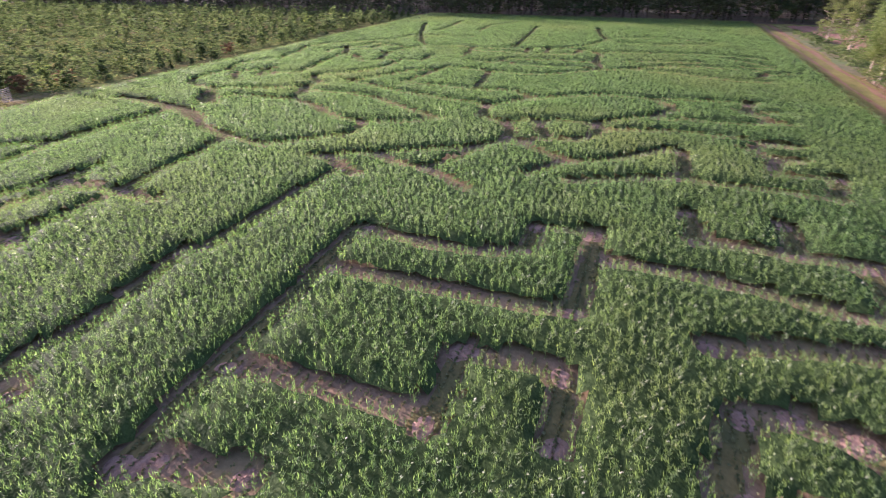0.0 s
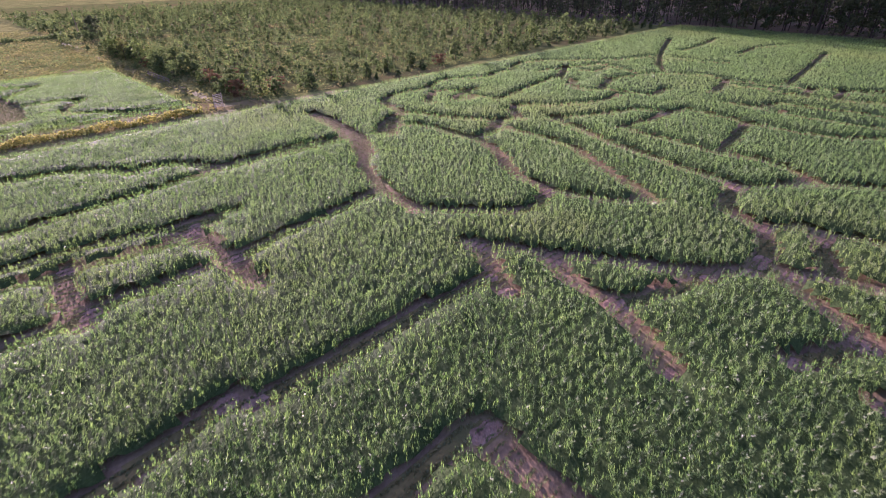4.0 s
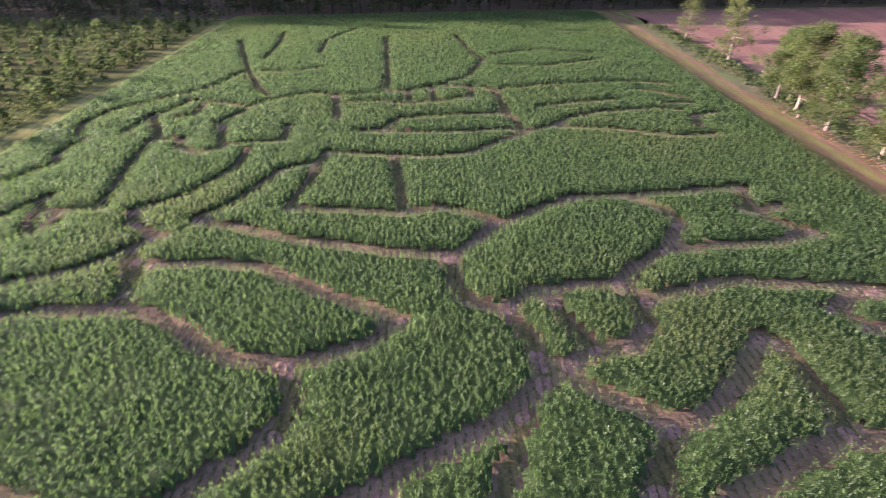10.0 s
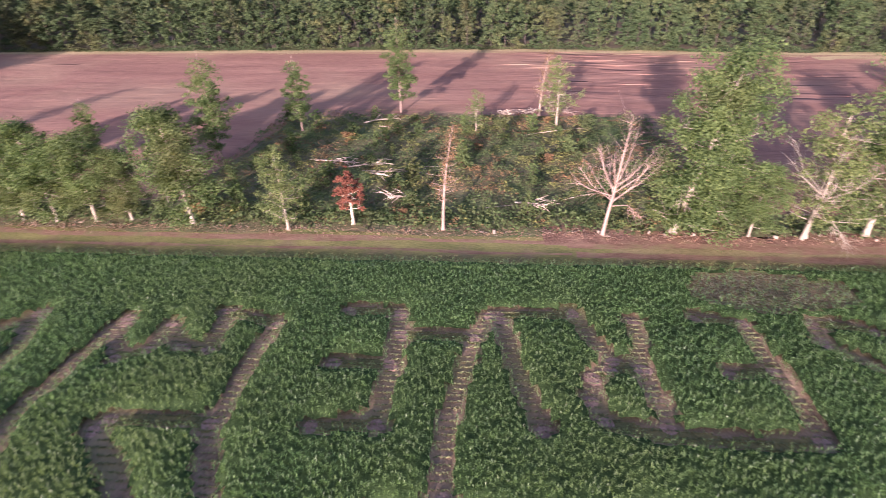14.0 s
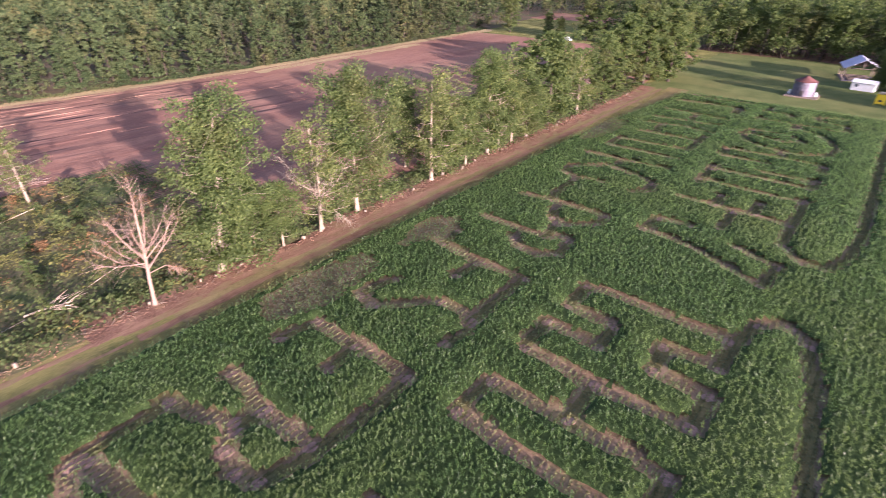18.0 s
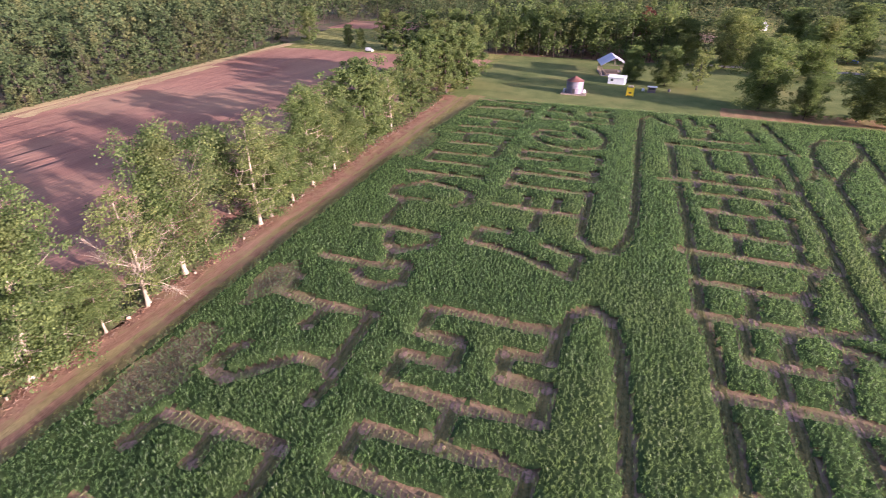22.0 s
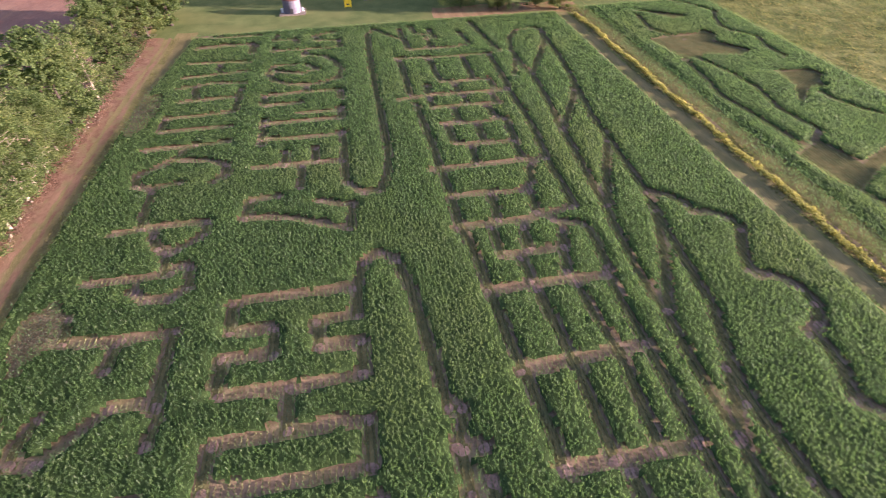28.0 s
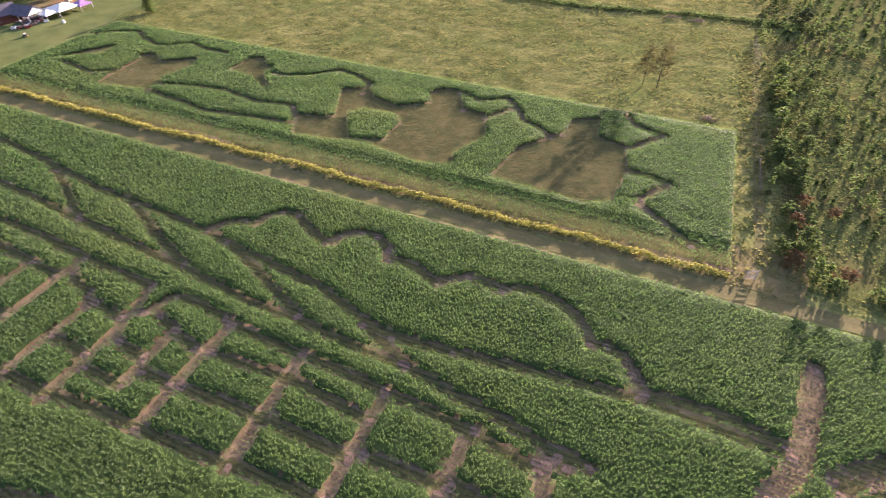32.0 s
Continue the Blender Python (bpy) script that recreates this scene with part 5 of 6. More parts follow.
RAGGED = tree("pine_tree", 114, 23, 3.6, 0.15, 36, 15000, 0.28, OAK, "ragged thin pine with a bare dead top", DEAD_BARK, 0.19, 0.5, 4, bare=0.78, puff=(0.14, 0.32))
RAGGED.matrix_basis = pose(64.7, -75.9, 0.02)
plant(RAGGED, 55.1, -95.8, 0.78, 140)
plant(RAGGED, 34.6, -110.3, 1.02, 250)
plant(RAGGED, 90, -76, 0.6, 30)
for x, y, s, turn in ((0.9, -108.3, 0.95, 20), (-46, -52, 0.7, 200)):
    plant(snag, x, y, s, turn)

BIG = tree("oak_tree", 121, 23, 10.0, 0.05, 48, 32000, 0.46, OAK, "large dark spreading oak at the edge of the farmyard", twigs=4, puff=(0.13, 0.3))
BIG.matrix_basis = pose(-187, 56, 0.02) @ Matrix.Diagonal((0.8, 0.8, 0.96, 1))
for x, y, s, turn in ((-177.5, 67.6, 0.6, 100), (-218, 13, 0.6, 250), (-213.5, 26.4, 0.66, 150), (-243.5, 84, 1.06, 60),
                      (-291, 109, 1.14, 300), (-285, 131, 0.74, 170), (-305, 149, 1.05, 77), (-298, 140, 0.8, 20), (-329, 176, 1.02, 310), (-315, 190, 1.02, 120), (-347, 214, 1.1, 200),
                      (-272, 62, 0.9, 250), (-267, 36, 0.9, 320), (-300, 85, 1.0, 200)):
    plant(BIG, x, y, s, turn)
ROUND = tree("oak_tree", 124, 12.5, 5.6, 0.12, 34, 14000, 0.38, OAK, "dense dark round tree behind the brick house", twigs=4, puff=(0.16, 0.34))
tagged(ROUND, group="trees behind the house")
ROUND.matrix_basis = pose(-246.5, 146, 0.02)
for x, y, s, turn in ((-236.5, 148.5, 1.05, 100), (-229.5, 157.5, 1.0, 210), (-222.5, 160, 0.86, 320), (-240, 157, 1.05, 40), (-250, 153, 0.95, 260)):
    plant(ROUND, x, y, s, turn)
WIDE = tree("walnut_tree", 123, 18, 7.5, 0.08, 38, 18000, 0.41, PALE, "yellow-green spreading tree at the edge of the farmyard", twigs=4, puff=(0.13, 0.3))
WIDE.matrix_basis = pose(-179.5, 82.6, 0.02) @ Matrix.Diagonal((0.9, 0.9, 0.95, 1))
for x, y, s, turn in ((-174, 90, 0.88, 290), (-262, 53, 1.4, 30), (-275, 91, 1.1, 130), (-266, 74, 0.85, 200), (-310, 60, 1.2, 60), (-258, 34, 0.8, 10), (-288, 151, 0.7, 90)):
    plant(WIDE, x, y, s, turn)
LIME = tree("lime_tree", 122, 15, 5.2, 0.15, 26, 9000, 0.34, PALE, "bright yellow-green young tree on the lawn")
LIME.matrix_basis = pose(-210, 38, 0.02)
plant(red, -286, 16, 2.6, 40)

LONE = tree("pine_tree", 131, 12.5, 3.2, 0.3, 22, 2300, 0.29, BROWN_NEEDLE, "thin half-dead brownish pine in the meadow", girth=0.16, twigs=4)
LONE.matrix_basis = pose(13.5, 163.8, 0.0)
plant(LONE, 9.6, 164, 0.95, 130)

# ---- single trees at the edge of the woods, and single bushes at the edge of the scrub ----
EDGE = [
    tree("forest_tree", 141, 24, 4.6, 0.06, 20, 3600, 0.6, WOODS, "tall green tree at the edge of the woods", girth=0.2, twigs=3),
    tree("forest_tree", 142, 17, 4.4, 0.05, 18, 3200, 0.55, WOODS, "lower bright green tree at the edge of the woods", girth=0.2, twigs=3),
    tree("forest_tree", 143, 27, 3.6, 0.10, 22, 3200, 0.6, PINE, "tall dark pine at the edge of the woods", girth=0.2, twigs=3),
]
for model, x in zip(EDGE, (-236, -229, -221)):
    tagged(model, group="trees at the edge of the woods")
    model.matrix_basis = pose(x, south_edge(x) - 2.5, 0.02)
_e = np.random.default_rng(144)


def forest_foot(seed):
    """Bushes and young growth that close the foot of the woods."""
    rng = np.random.default_rng(seed)
    n = 26000
    x = rng.uniform(-262, 215, n)
    y = south_edge(x) - 2.0 + rng.normal(0, 1.3, n)
    z = (0.4 + 3.6 * patchy(x, y, 5.0, seed) ** 1.5) * rng.uniform(0.05, 1, n)
    return tagged(new("undergrowth", mesh_of("undergrowth", *leaves(rng, np.stack([x, y, z], 1), 0.5), WOODS)), "green undergrowth at the foot of the woods", "undergrowth", kind="stuff")


forest_foot(145)
for n in range(60):
    x = -214 + n * 7.1 + _e.uniform(-2, 2)
    plant(EDGE[(0, 1, 2, 0, 1)[_e.integers(0, 5)]], x, south_edge(x) - 1.5 - _e.uniform(0, 4), _e.uniform(0.72, 1.15), _e.uniform(0, 360))
for n in range(36):
    plant(EDGE[(2, 2, 0)[_e.integers(0, 3)]], 219.5 + _e.uniform(0, 3.5), -192 + n * 7.9 + _e.uniform(-2, 2), _e.uniform(0.85, 1.3), _e.uniform(0, 360))
BUSHES = [
    tree("bush", 151, 3.8, 2.0, 0.04, 16, 900, 0.34, BUSH, "rounded olive-green bush at the edge of the scrub"),
    tree("bush", 152, 5.2, 1.7, 0.04, 18, 900, 0.34, OAK, "tall green sapling bush at the edge of the scrub"),
    tree("bush", 153, 2.6, 1.9, 0.04, 14, 700, 0.32, RUSSET, "low russet-brown bush at the edge of the scrub"),
]
for model, x, y in zip(BUSHES, (44.5, 47.5, 52.0), (103, 97.5, 99)):
    tagged(model, group="bushes at the edge of the scrub")
    model.matrix_basis = pose(x, y, 0.02)
for n in range(54):
    x, y = (42.5 + abs(_e.normal(0, 4)), 100 + n * 2.6) if n < 34 else (50 + (n - 34) * 7.5, 95.5 + abs(_e.normal(0, 2)))
    plant(BUSHES[(0, 1, 0, 0, 1, 0, 2)[_e.integers(0, 7)]], x, y, _e.uniform(0.6, 1.25), _e.uniform(0, 360))


# ---- cleared ground: brush, stumps, felled stems ----
def brush(seed):
    rng = np.random.default_rng(seed)
    n = 60000
    x, y = rng.uniform(-24, 64, n), rng.uniform(-108, -51.5, n)
    z = patchy(x, y, 2.2, 72) ** 2 * 2.4 * rng.uniform(0.2, 1, n) + 0.08
    sort = 0.7 * patchy(x, y, 6.0, 71) + 0.3 * patchy(x, y, 1.6, 74)
    rust = 0.6 * patchy(x, y, 5.0, 75) + 0.4 * patchy(x, y, 1.4, 76)
    c = np.stack([x, y, z], 1)
    full = rng.random(n) < 0.35 + patchy(x, y, 2.2, 72)
    for name, part_of, size, material, label in (("undergrowth", (sort > 0.42) & (rust < 0.62), 0.34, BUSH, "dark green regrowth on the cleared ground"),
                                                 ("fern_growth", (sort <= 0.42) & (rust < 0.62), 0.3, FERN, "pale yellow-green fern and seedlings on the cleared ground"),
                                                 ("dry_brush", rust >= 0.62, 0.28, RUSSET, "russet dry brush on the cleared ground")):
        tagged(new(name, mesh_of(name, *leaves(rng, c[part_of & full], size), material)), label, "brush", kind="stuff")


brush(61)
for n in range(70):
    x, y = _e.uniform(-22, 62), -54 - 50 * _e.random() ** 1.1
    if abs(x + 20) < 8 and y < -70:
        continue
    ob = plant(BUSHES[(0, 1, 1, 0, 2)[_e.integers(0, 5)]], x, y, _e.uniform(0.35, 0.95), _e.uniform(0, 360))
    tagged(ob, "small green bush on the cleared ground", group="bushes on the cleared ground")


def felled_top(x, y, length, turn, seed):
    """A felled bare tree top: a stem on the ground with its branches spread to both sides."""
    rng = np.random.default_rng(seed)
    pieces = [tube([(0, 0, 0.2, 0.16), (length * 0.5, 0.2, 0.5, 0.11), (length, -0.1, 0.7, 0.03)], 6)]
    for n in range(12):
        k = rng.uniform(0.25, 0.95) * length
        side, reach = (-1) ** n, rng.uniform(1.2, 3.2)
        mid = (k + reach * 0.4, side * reach * 0.4, 0.6 + rng.uniform(0, 0.6))
        pieces.append(tube([(k, 0.1, 0.45, 0.07), (*mid, 0.05), (k + reach, side * reach * 0.7, 0.3 + rng.uniform(0, 1.5), 0.015)], 5))
        pieces.append(tube([(*mid, 0.035), (mid[0] + 1.0, mid[1] + side * rng.uniform(-0.4, 1.0), mid[2] + rng.uniform(-0.3, 0.7), 0.01)], 4))
    ob = tagged(new("felled_tree", mesh_of("felled_tree", *joined(pieces), PALE_WOOD)), "pale felled tree with bare spread branches", "tree", "felled trees")
    ob.matrix_basis = pose(x, y, 0.03, 0, 0, turn)


for n, (x, y, length, turn) in enumerate(((47, -77.5, 9, 165), (40, -74, 8, 190), (35, -71.5, 7, 150), (42, -101.5, 7, 200), (25, -62, 5, 20), (9, -60, 5, 160), (10, -112, 6, 100), (1, -113, 6, 60))):
    felled_top(x, y, length, turn, 90 + n)


def bank_growth(seed):
    """Brush, saplings and grass under the trees along the track."""
    rng = np.random.default_rng(seed)
    n = 15000
    x, y = rng.uniform(-174, 188, n), -54.2 + rng.normal(0, 2.0, n)
    z = patchy(x, y, 3.0, 73) ** 2 * 2.4 * rng.uniform(0.2, 1, n) + 0.1
    tagged(new("undergrowth", mesh_of("undergrowth", *leaves(rng, np.stack([x, y.clip(-60, -50.4), z], 1), 0.55), BUSH)), "green undergrowth below the trees", "undergrowth", kind="stuff")


def meadow(name, x0, x1, y0, y1, n, size, material, label, seed, up=0.25):
    rng = np.random.default_rng(seed)
    x, y = rng.uniform(x0, x1, n), rng.uniform(y0, y1, n)
    keep = patchy(x, y, 5.0, seed) + 0.6 * patchy(x, y, 1.7, seed + 1) > rng.uniform(0.3, 1.1, n)
    c = np.stack([x, y, rng.uniform(0.05, up, n)], 1)[keep]
    tagged(new(name, mesh_of(name, *leaves(rng, c, size, 0.0), material)), label, "grass", kind="stuff")


bank_growth(63)


def bark_debris(seed):
    """Bark, chips and sticks strewn along the foot of the trees."""
    rng = np.random.default_rng(seed)
    n = 16000
    x, y = rng.uniform(-170, 110, n), -49.7 + rng.normal(0, 0.9, n)
    keep = rng.random(n) < 0.25 + patchy(x, y, 3.0, seed)
    c = np.stack([x, y, 0.1 + 0.3 * rng.random(n) * patchy(x, y, 2.0, seed + 1)], 1)[keep]
    tagged(new("bark_debris", mesh_of("bark_debris", *leaves(rng, c, 0.17, 0.0), PINK_LITTER)), "pinkish bark and chips strewn under the trees", "litter", kind="stuff")
    sticks = []
    for _ in range(420):
        px, py, a, r = rng.uniform(-168, 100), -50.4 + rng.normal(0, 0.7), rng.uniform(0, 6.3), rng.uniform(0.4, 1.3)
        sticks.append(tube([(px, py, 0.1, 0.04), (px + math.cos(a) * r, py + math.sin(a) * r, 0.1 + rng.uniform(0, 0.35), 0.015)], 3))
    tagged(new("fallen_sticks", mesh_of("fallen_sticks", *joined(sticks), STUMP_WOOD)), "pale broken sticks strewn under the trees", "sticks", kind="stuff")


bark_debris(77)
meadow("grass_tufts", -180, 60, 147.5, 260, 90000, 0.45, DRY_GRASS, "tussocky yellow-green meadow grass", 64, 0.55)
meadow("grass_tufts", -180, 60, 147.5, 230, 60000, 0.34, BUSH, "darker green tussocks in the meadow", 70, 0.5)
meadow("grass_tufts", 34.5, 46, 90, 200, 9000, 0.5, DRY_GRASS, "rough grass beside the scrub", 65)
meadow("grass_tufts", 42, 130, 92, 210, 12000, 0.55, DRY_GRASS, "rough grass between the bushes", 67, 0.4)
meadow("grass_tufts", -174, 36, 91.0, 96.0, 9000, 0.4, DRY_GRASS, "dry grass along the lane", 66)
meadow("grass_tufts", -170, 216, -43.6, -41.4, 20000, 0.17, DRY_GRASS, "dry grass verge along the maize", 68, 0.15)
meadow("undergrowth", 43, 130, 93, 200, 60000, 0.3, BUSH, "low green weeds and seedlings between the bushes", 69, 0.7)
_r = np.random.default_rng(62)


def stem(x, y, length, turn, radius=0.16):
    v, t = tube([(0, 0, radius, radius), (length * 0.5, _r.normal(0, 0.2), radius * 1.2 + 0.1, radius * 0.75), (length, _r.normal(0, 0.4), 0.25, radius * 0.3)], 6)
    ob = tagged(new("fallen_log", mesh_of("fallen_log", v, t, PALE_WOOD)), "pale felled tree trunk lying on brush", "log", "felled trunks")
    ob.matrix_basis = pose(x, y, 0.06, 0, 0, turn)


for x, y, length, turn in ((48, -78.2, 10.5, 172), (36.5, -72.5, 12, 178), (30, -73.4, 9, 160), (34, -72, 10, 195), (28, -74.6, 8, 185), (38, -99.3, 7, 160), (5.3, -93.5, 15, 200), (13.6, -58, 4.4, 190), (-4, -64, 6, 30)):
    stem(x, y, length, turn, 0.1)


def stump(x, y, size):
    v, t = tube([(0, 0, -0.05, size * 1.35), (0, 0, size * 0.5, size), (0.03, 0, size * _r.uniform(1.2, 2.6), size * 0.92)], 9)
    ob = tagged(new("tree_stump", mesh_of("tree_stump", v, t, STUMP_WOOD)), "pale grey cut tree stump beside the track", "stump", "stumps along the track")
    ob.matrix_basis = pose(x, y, 0.05, 0, 0, _r.uniform(0, 360))


for n in range(30):
    stump(_r.uniform(-168, 5) if n < 24 else _r.uniform(5, 120), -50.6 + _r.normal(0, 0.6), _r.uniform(0.10, 0.24))


# ---- farmyard ----
def grain_bin(x, y):
    ob = thing("grain_bin", (x, y, 0.03), "round galvanised grain bin with a rusty cone roof on the lawn", "grain bin")
    for k in range(5):
        v, t = tube([(0, 0, k * 0.95, 3.1), (0, 0, k * 0.95 + 0.9, 3.1), (0, 0, k * 0.95 + 0.95, 3.05)], 28)
        wall = new("wall_ring", mesh_of("wall_ring", v, t, METAL))
        wall.parent = ob
    v, t = tube([(0, 0, 4.7, 3.35), (0, 0, 6.1, 0.5), (0, 0, 6.3, 0.45)], 28)
    roof = new("roof", mesh_of("roof", v, t, RUST))
    roof.parent = ob
    tagged(roof, "rusty red cone roof")
    box_part("base", TIMBER, ob, -3.9, 3.9, -4.6, 4.6, 0, 0.35)
    box_part("door", DARK, ob, 3.02, 3.2, -0.5, 0.5, 0.4, 2.2)
    for s in (-1, 1):
        box_part("side_box", WHITE, ob, -0.6, 0.6, s * 3.7 - 0.35, s * 3.7 + 0.35, 0.35, 1.5)
    return ob


def gable(parent, x0, x1, y0, y1, z0, z1, over, material, name="roof"):
    """A gabled roof of two slopes with its ridge along y."""
    bm = bmesh.new()
    xm = (x0 + x1) / 2
    for s, xe in ((-1, x0 - over), (1, x1 + over)):
        lo = z0 - over * (z1 - z0) / (xm - x0)
        ring = [bm.verts.new(p) for p in ((xe, y0 - over, lo), (xe, y1 + over, lo), (xm, y1 + over, z1), (xm, y0 - over, z1))]
        up = [bm.verts.new((v.co.x, v.co.y, v.co.z + 0.15)) for v in ring]
        bm.faces.new(ring)
        bm.faces.new(up)
        for k in range(4):
            bm.faces.new((ring[k], ring[(k + 1) % 4], up[(k + 1) % 4], up[k]))
    bmesh.ops.recalc_face_normals(bm, faces=bm.faces)
    return part(name, bm, material, parent)


def gable_walls(parent, x0, x1, y0, y1, h, ridge, material):
    bm = bmesh.new()
    xm = (x0 + x1) / 2
    a = [bm.verts.new((x, y0, z)) for x, z in ((x0, 0), (x1, 0), (x1, h), (xm, ridge), (x0, h))]
    b = [bm.verts.new((x, y1, z)) for x, z in ((x0, 0), (x1, 0), (x1, h), (xm, ridge), (x0, h))]
    bm.faces.new(a)
    bm.faces.new(b)
    for k in range(5):
        bm.faces.new((a[k], a[(k + 1) % 5], b[(k + 1) % 5], b[k]))
    bmesh.ops.recalc_face_normals(bm, faces=bm.faces)
    return part("wall", bm, material, parent)


def pavilion(x, y):
    ob = thing("pavilion", (x, y, 0.03), "open timber pavilion with a pale tin roof and picnic tables", "pavilion", turn=102)
    for px in (-5, 5):
        for py in (-6, -2, 2, 6):
            box_part("post", TIMBER, ob, px - 0.16, px + 0.16, py - 0.16, py + 0.16, 0, 4.3)
        box_part("beam", TIMBER, ob, px - 0.12, px + 0.12, -6.2, 6.2, 4.3, 4.6)
    gable(ob, -5, 5, -6, 6, 4.62, 7.4, 0.7, TIN)
    for py in (-6, 6):
        box_part("tie_beam", TIMBER, ob, -4.8, 4.8, py - 0.1, py + 0.1, 4.3, 4.55)
        box_part("king_post", TIMBER, ob, -0.12, 0.12, py - 0.1, py + 0.1, 4.55, 7.1)
    box_part("floor_slab", SHINGLE, ob, -5.4, 5.4, -6.4, 6.4, 0, 0.12)
    for py in (-4.4, -1.6, 1.2, 4.0):
        box_part("picnic_table", TIMBER, ob, -3.6, 3.6, py - 0.4, py + 0.4, 0.7, 0.78)
        for s in (-1, 1):
            box_part("bench", TIMBER, ob, -3.6, 3.6, py + s * 0.8 - 0.15, py + s * 0.8 + 0.15, 0.42, 0.48)
            box_part("trestle", TIMBER, ob, s * 2.8 - 0.06, s * 2.8 + 0.06, py - 0.85, py + 0.85, 0.12, 0.7)


def shed(x, y):
    ob = thing("shed", (x, y, 0.03), "small white shed on the lawn", "shed", turn=-8)
    gable_walls(ob, -2.2, 2.2, -3.3, 3.3, 2.5, 3.2, WHITE)
    gable(ob, -2.2, 2.2, -3.3, 3.3, 2.55, 3.28, 0.2, WHITE)
    box_part("window", GLASS_DARK, ob, 2.18, 2.26, -2.2, -1.4, 1.2, 2.0)
    box_part("door", DARK, ob, -0.5, 0.4, -3.4, -3.28, 0.05, 2.0)


def yellow_stand(x, y):
    ob = thing("photo_stand", (x, y, 0.03), "bright yellow painted stand-up board with a dark opening", "stand")
    box_part("board", YELLOW, ob, -0.1, 0.1, -1.3, 1.3, 0.3, 3.2)
    for s in (-1, 1):
        box_part("leg", YELLOW, ob, -0.3, 0.3, s * 1.2 - 0.1, s * 1.2 + 0.1, 0, 0.35)
    box_part("opening", DARK, ob, 0.09, 0.13, -0.5, 0.5, 1.0, 1.5)
    box_part("cap", PALE_WOOD, ob, -0.5, 0.5, -0.9, 0.9, 3.2, 3.9, 0.15)


def kiosk(x, y):
    ob = thing("kiosk", (x, y, 0.03), "small grey ticket kiosk with a white awning", "kiosk")
    box_part("body", METAL, ob, -0.9, 0.9, -1.4, 1.4, 0.0, 2.1)
    box_part("awning", WHITE, ob, -0.6, 1.6, -1.7, 1.7, 2.15, 2.3)
    box_part("counter", TIMBER, ob, 0.9, 1.3, -1.3, 1.3, 0.95, 1.05)
    box_part("opening", DARK, ob, 0.88, 0.94, -1.1, 1.1, 1.1, 1.9)


def house(x, y):
    ob = thing("house", (x, y, 0.03), "low red brick house with a grey shingle roof", "house", turn=-14)
    gable_walls(ob, -4.5, 4.5, -8.2, 8.2, 3.0, 5.4, BRICK)
    gable(ob, -4.5, 4.5, -8.2, 8.2, 3.05, 5.5, 0.5, SHINGLE)
    for wy in (-5.6, 0.8):
        w = box_part("window", WHITE, ob, 4.47, 4.58, wy - 0.55, wy + 0.55, 1.05, 2.2)
        box_part("pane", GLASS_DARK, w, 4.56, 4.61, wy - 0.45, wy + 0.45, 1.15, 2.1)
    box_part("door", TIMBER, ob, 4.47, 4.6, -2.6, -1.7, 0.1, 2.15)
    box_part("side_window", GLASS_DARK, ob, -0.7, 0.7, -8.28, -8.18, 1.1, 2.2)


def porch(x, y):
    """An open shelter whose white gable looks away from the house."""
    ob = thing("porch", (x, y, 0.03), "open grey-roofed porch with a white gable beside the brick house", "porch", turn=-82)
    for px in (-3.6, 3.6):
        for py in (-4.6, 0, 4.6):
            box_part("post", WHITE, ob, px - 0.12, px + 0.12, py - 0.12, py + 0.12, 0, 2.7)
    gable(ob, -3.6, 3.6, -4.8, 4.8, 2.72, 5.0, 0.4, SHINGLE)
    bm = bmesh.new()
    front, back = ([bm.verts.new((px, py, pz)) for px, pz in ((-3.7, 2.6), (3.7, 2.6), (0, 4.95))] for py in (4.85, 4.7))
    bm.faces.new(front)
    bm.faces.new(back)
    for k in range(3):
        bm.faces.new((front[k], front[(k + 1) % 3], back[(k + 1) % 3], back[k]))
    bmesh.ops.recalc_face_normals(bm, faces=bm.faces)
    part("gable_board", bm, WHITE, ob, "white gable board")
    box_part("floor_slab", SHINGLE, ob, -3.8, 3.8, -4.9, 4.9, 0, 0.1)


def booth(x, y):
    ob = thing("booth", (x, y, 0.03), "small tan wooden booth with a white roof", "booth", turn=20)
    box_part("body", PALE_WOOD, ob, -0.9, 0.9, -0.9, 0.9, 0, 2.4)
    box_part("door", TIMBER, ob, 0.88, 0.95, -0.4, 0.4, 0.05, 2.0)
    gable(ob, -0.9, 0.9, -0.9, 0.9, 2.42, 3.0, 0.3, WHITE)


def barrel(x, y, colour, label):
    v, t = tube([(0, 0, 0, 0.42), (0, 0, 0.3, 0.5), (0, 0, 0.75, 0.5), (0, 0, 1.05, 0.42), (0, 0, 1.05, 0.02)], 14)
    ob = tagged(new("barrel", mesh_of("barrel", v, t, colour)), label, "barrel")
    ob.matrix_basis = pose(x, y, 0.04)


def crate(x, y, colour, label):
    ob = thing("crate", (x, y, 0.04), label, "crate", "crates by the house", _r.uniform(0, 90))
    w, h = _r.uniform(0.5, 0.8), _r.uniform(0.5, 0.9)
    box_part("base", TIMBER, ob, -w, w, -w * 0.7, w * 0.7, 0, 0.1)
    for sx in (-1, 1):
        box_part("side", colour, ob, sx * w - 0.05, sx * w + 0.05, -w * 0.7, w * 0.7, 0.1, h)
        box_part("end", colour, ob, -w, w, sx * w * 0.7 - 0.05, sx * w * 0.7 + 0.05, 0.1, h)
    box_part("filling", RUSSET, ob, -w * 0.9, w * 0.9, -w * 0.6, w * 0.6, 0.1, h * 0.9, 0.15)


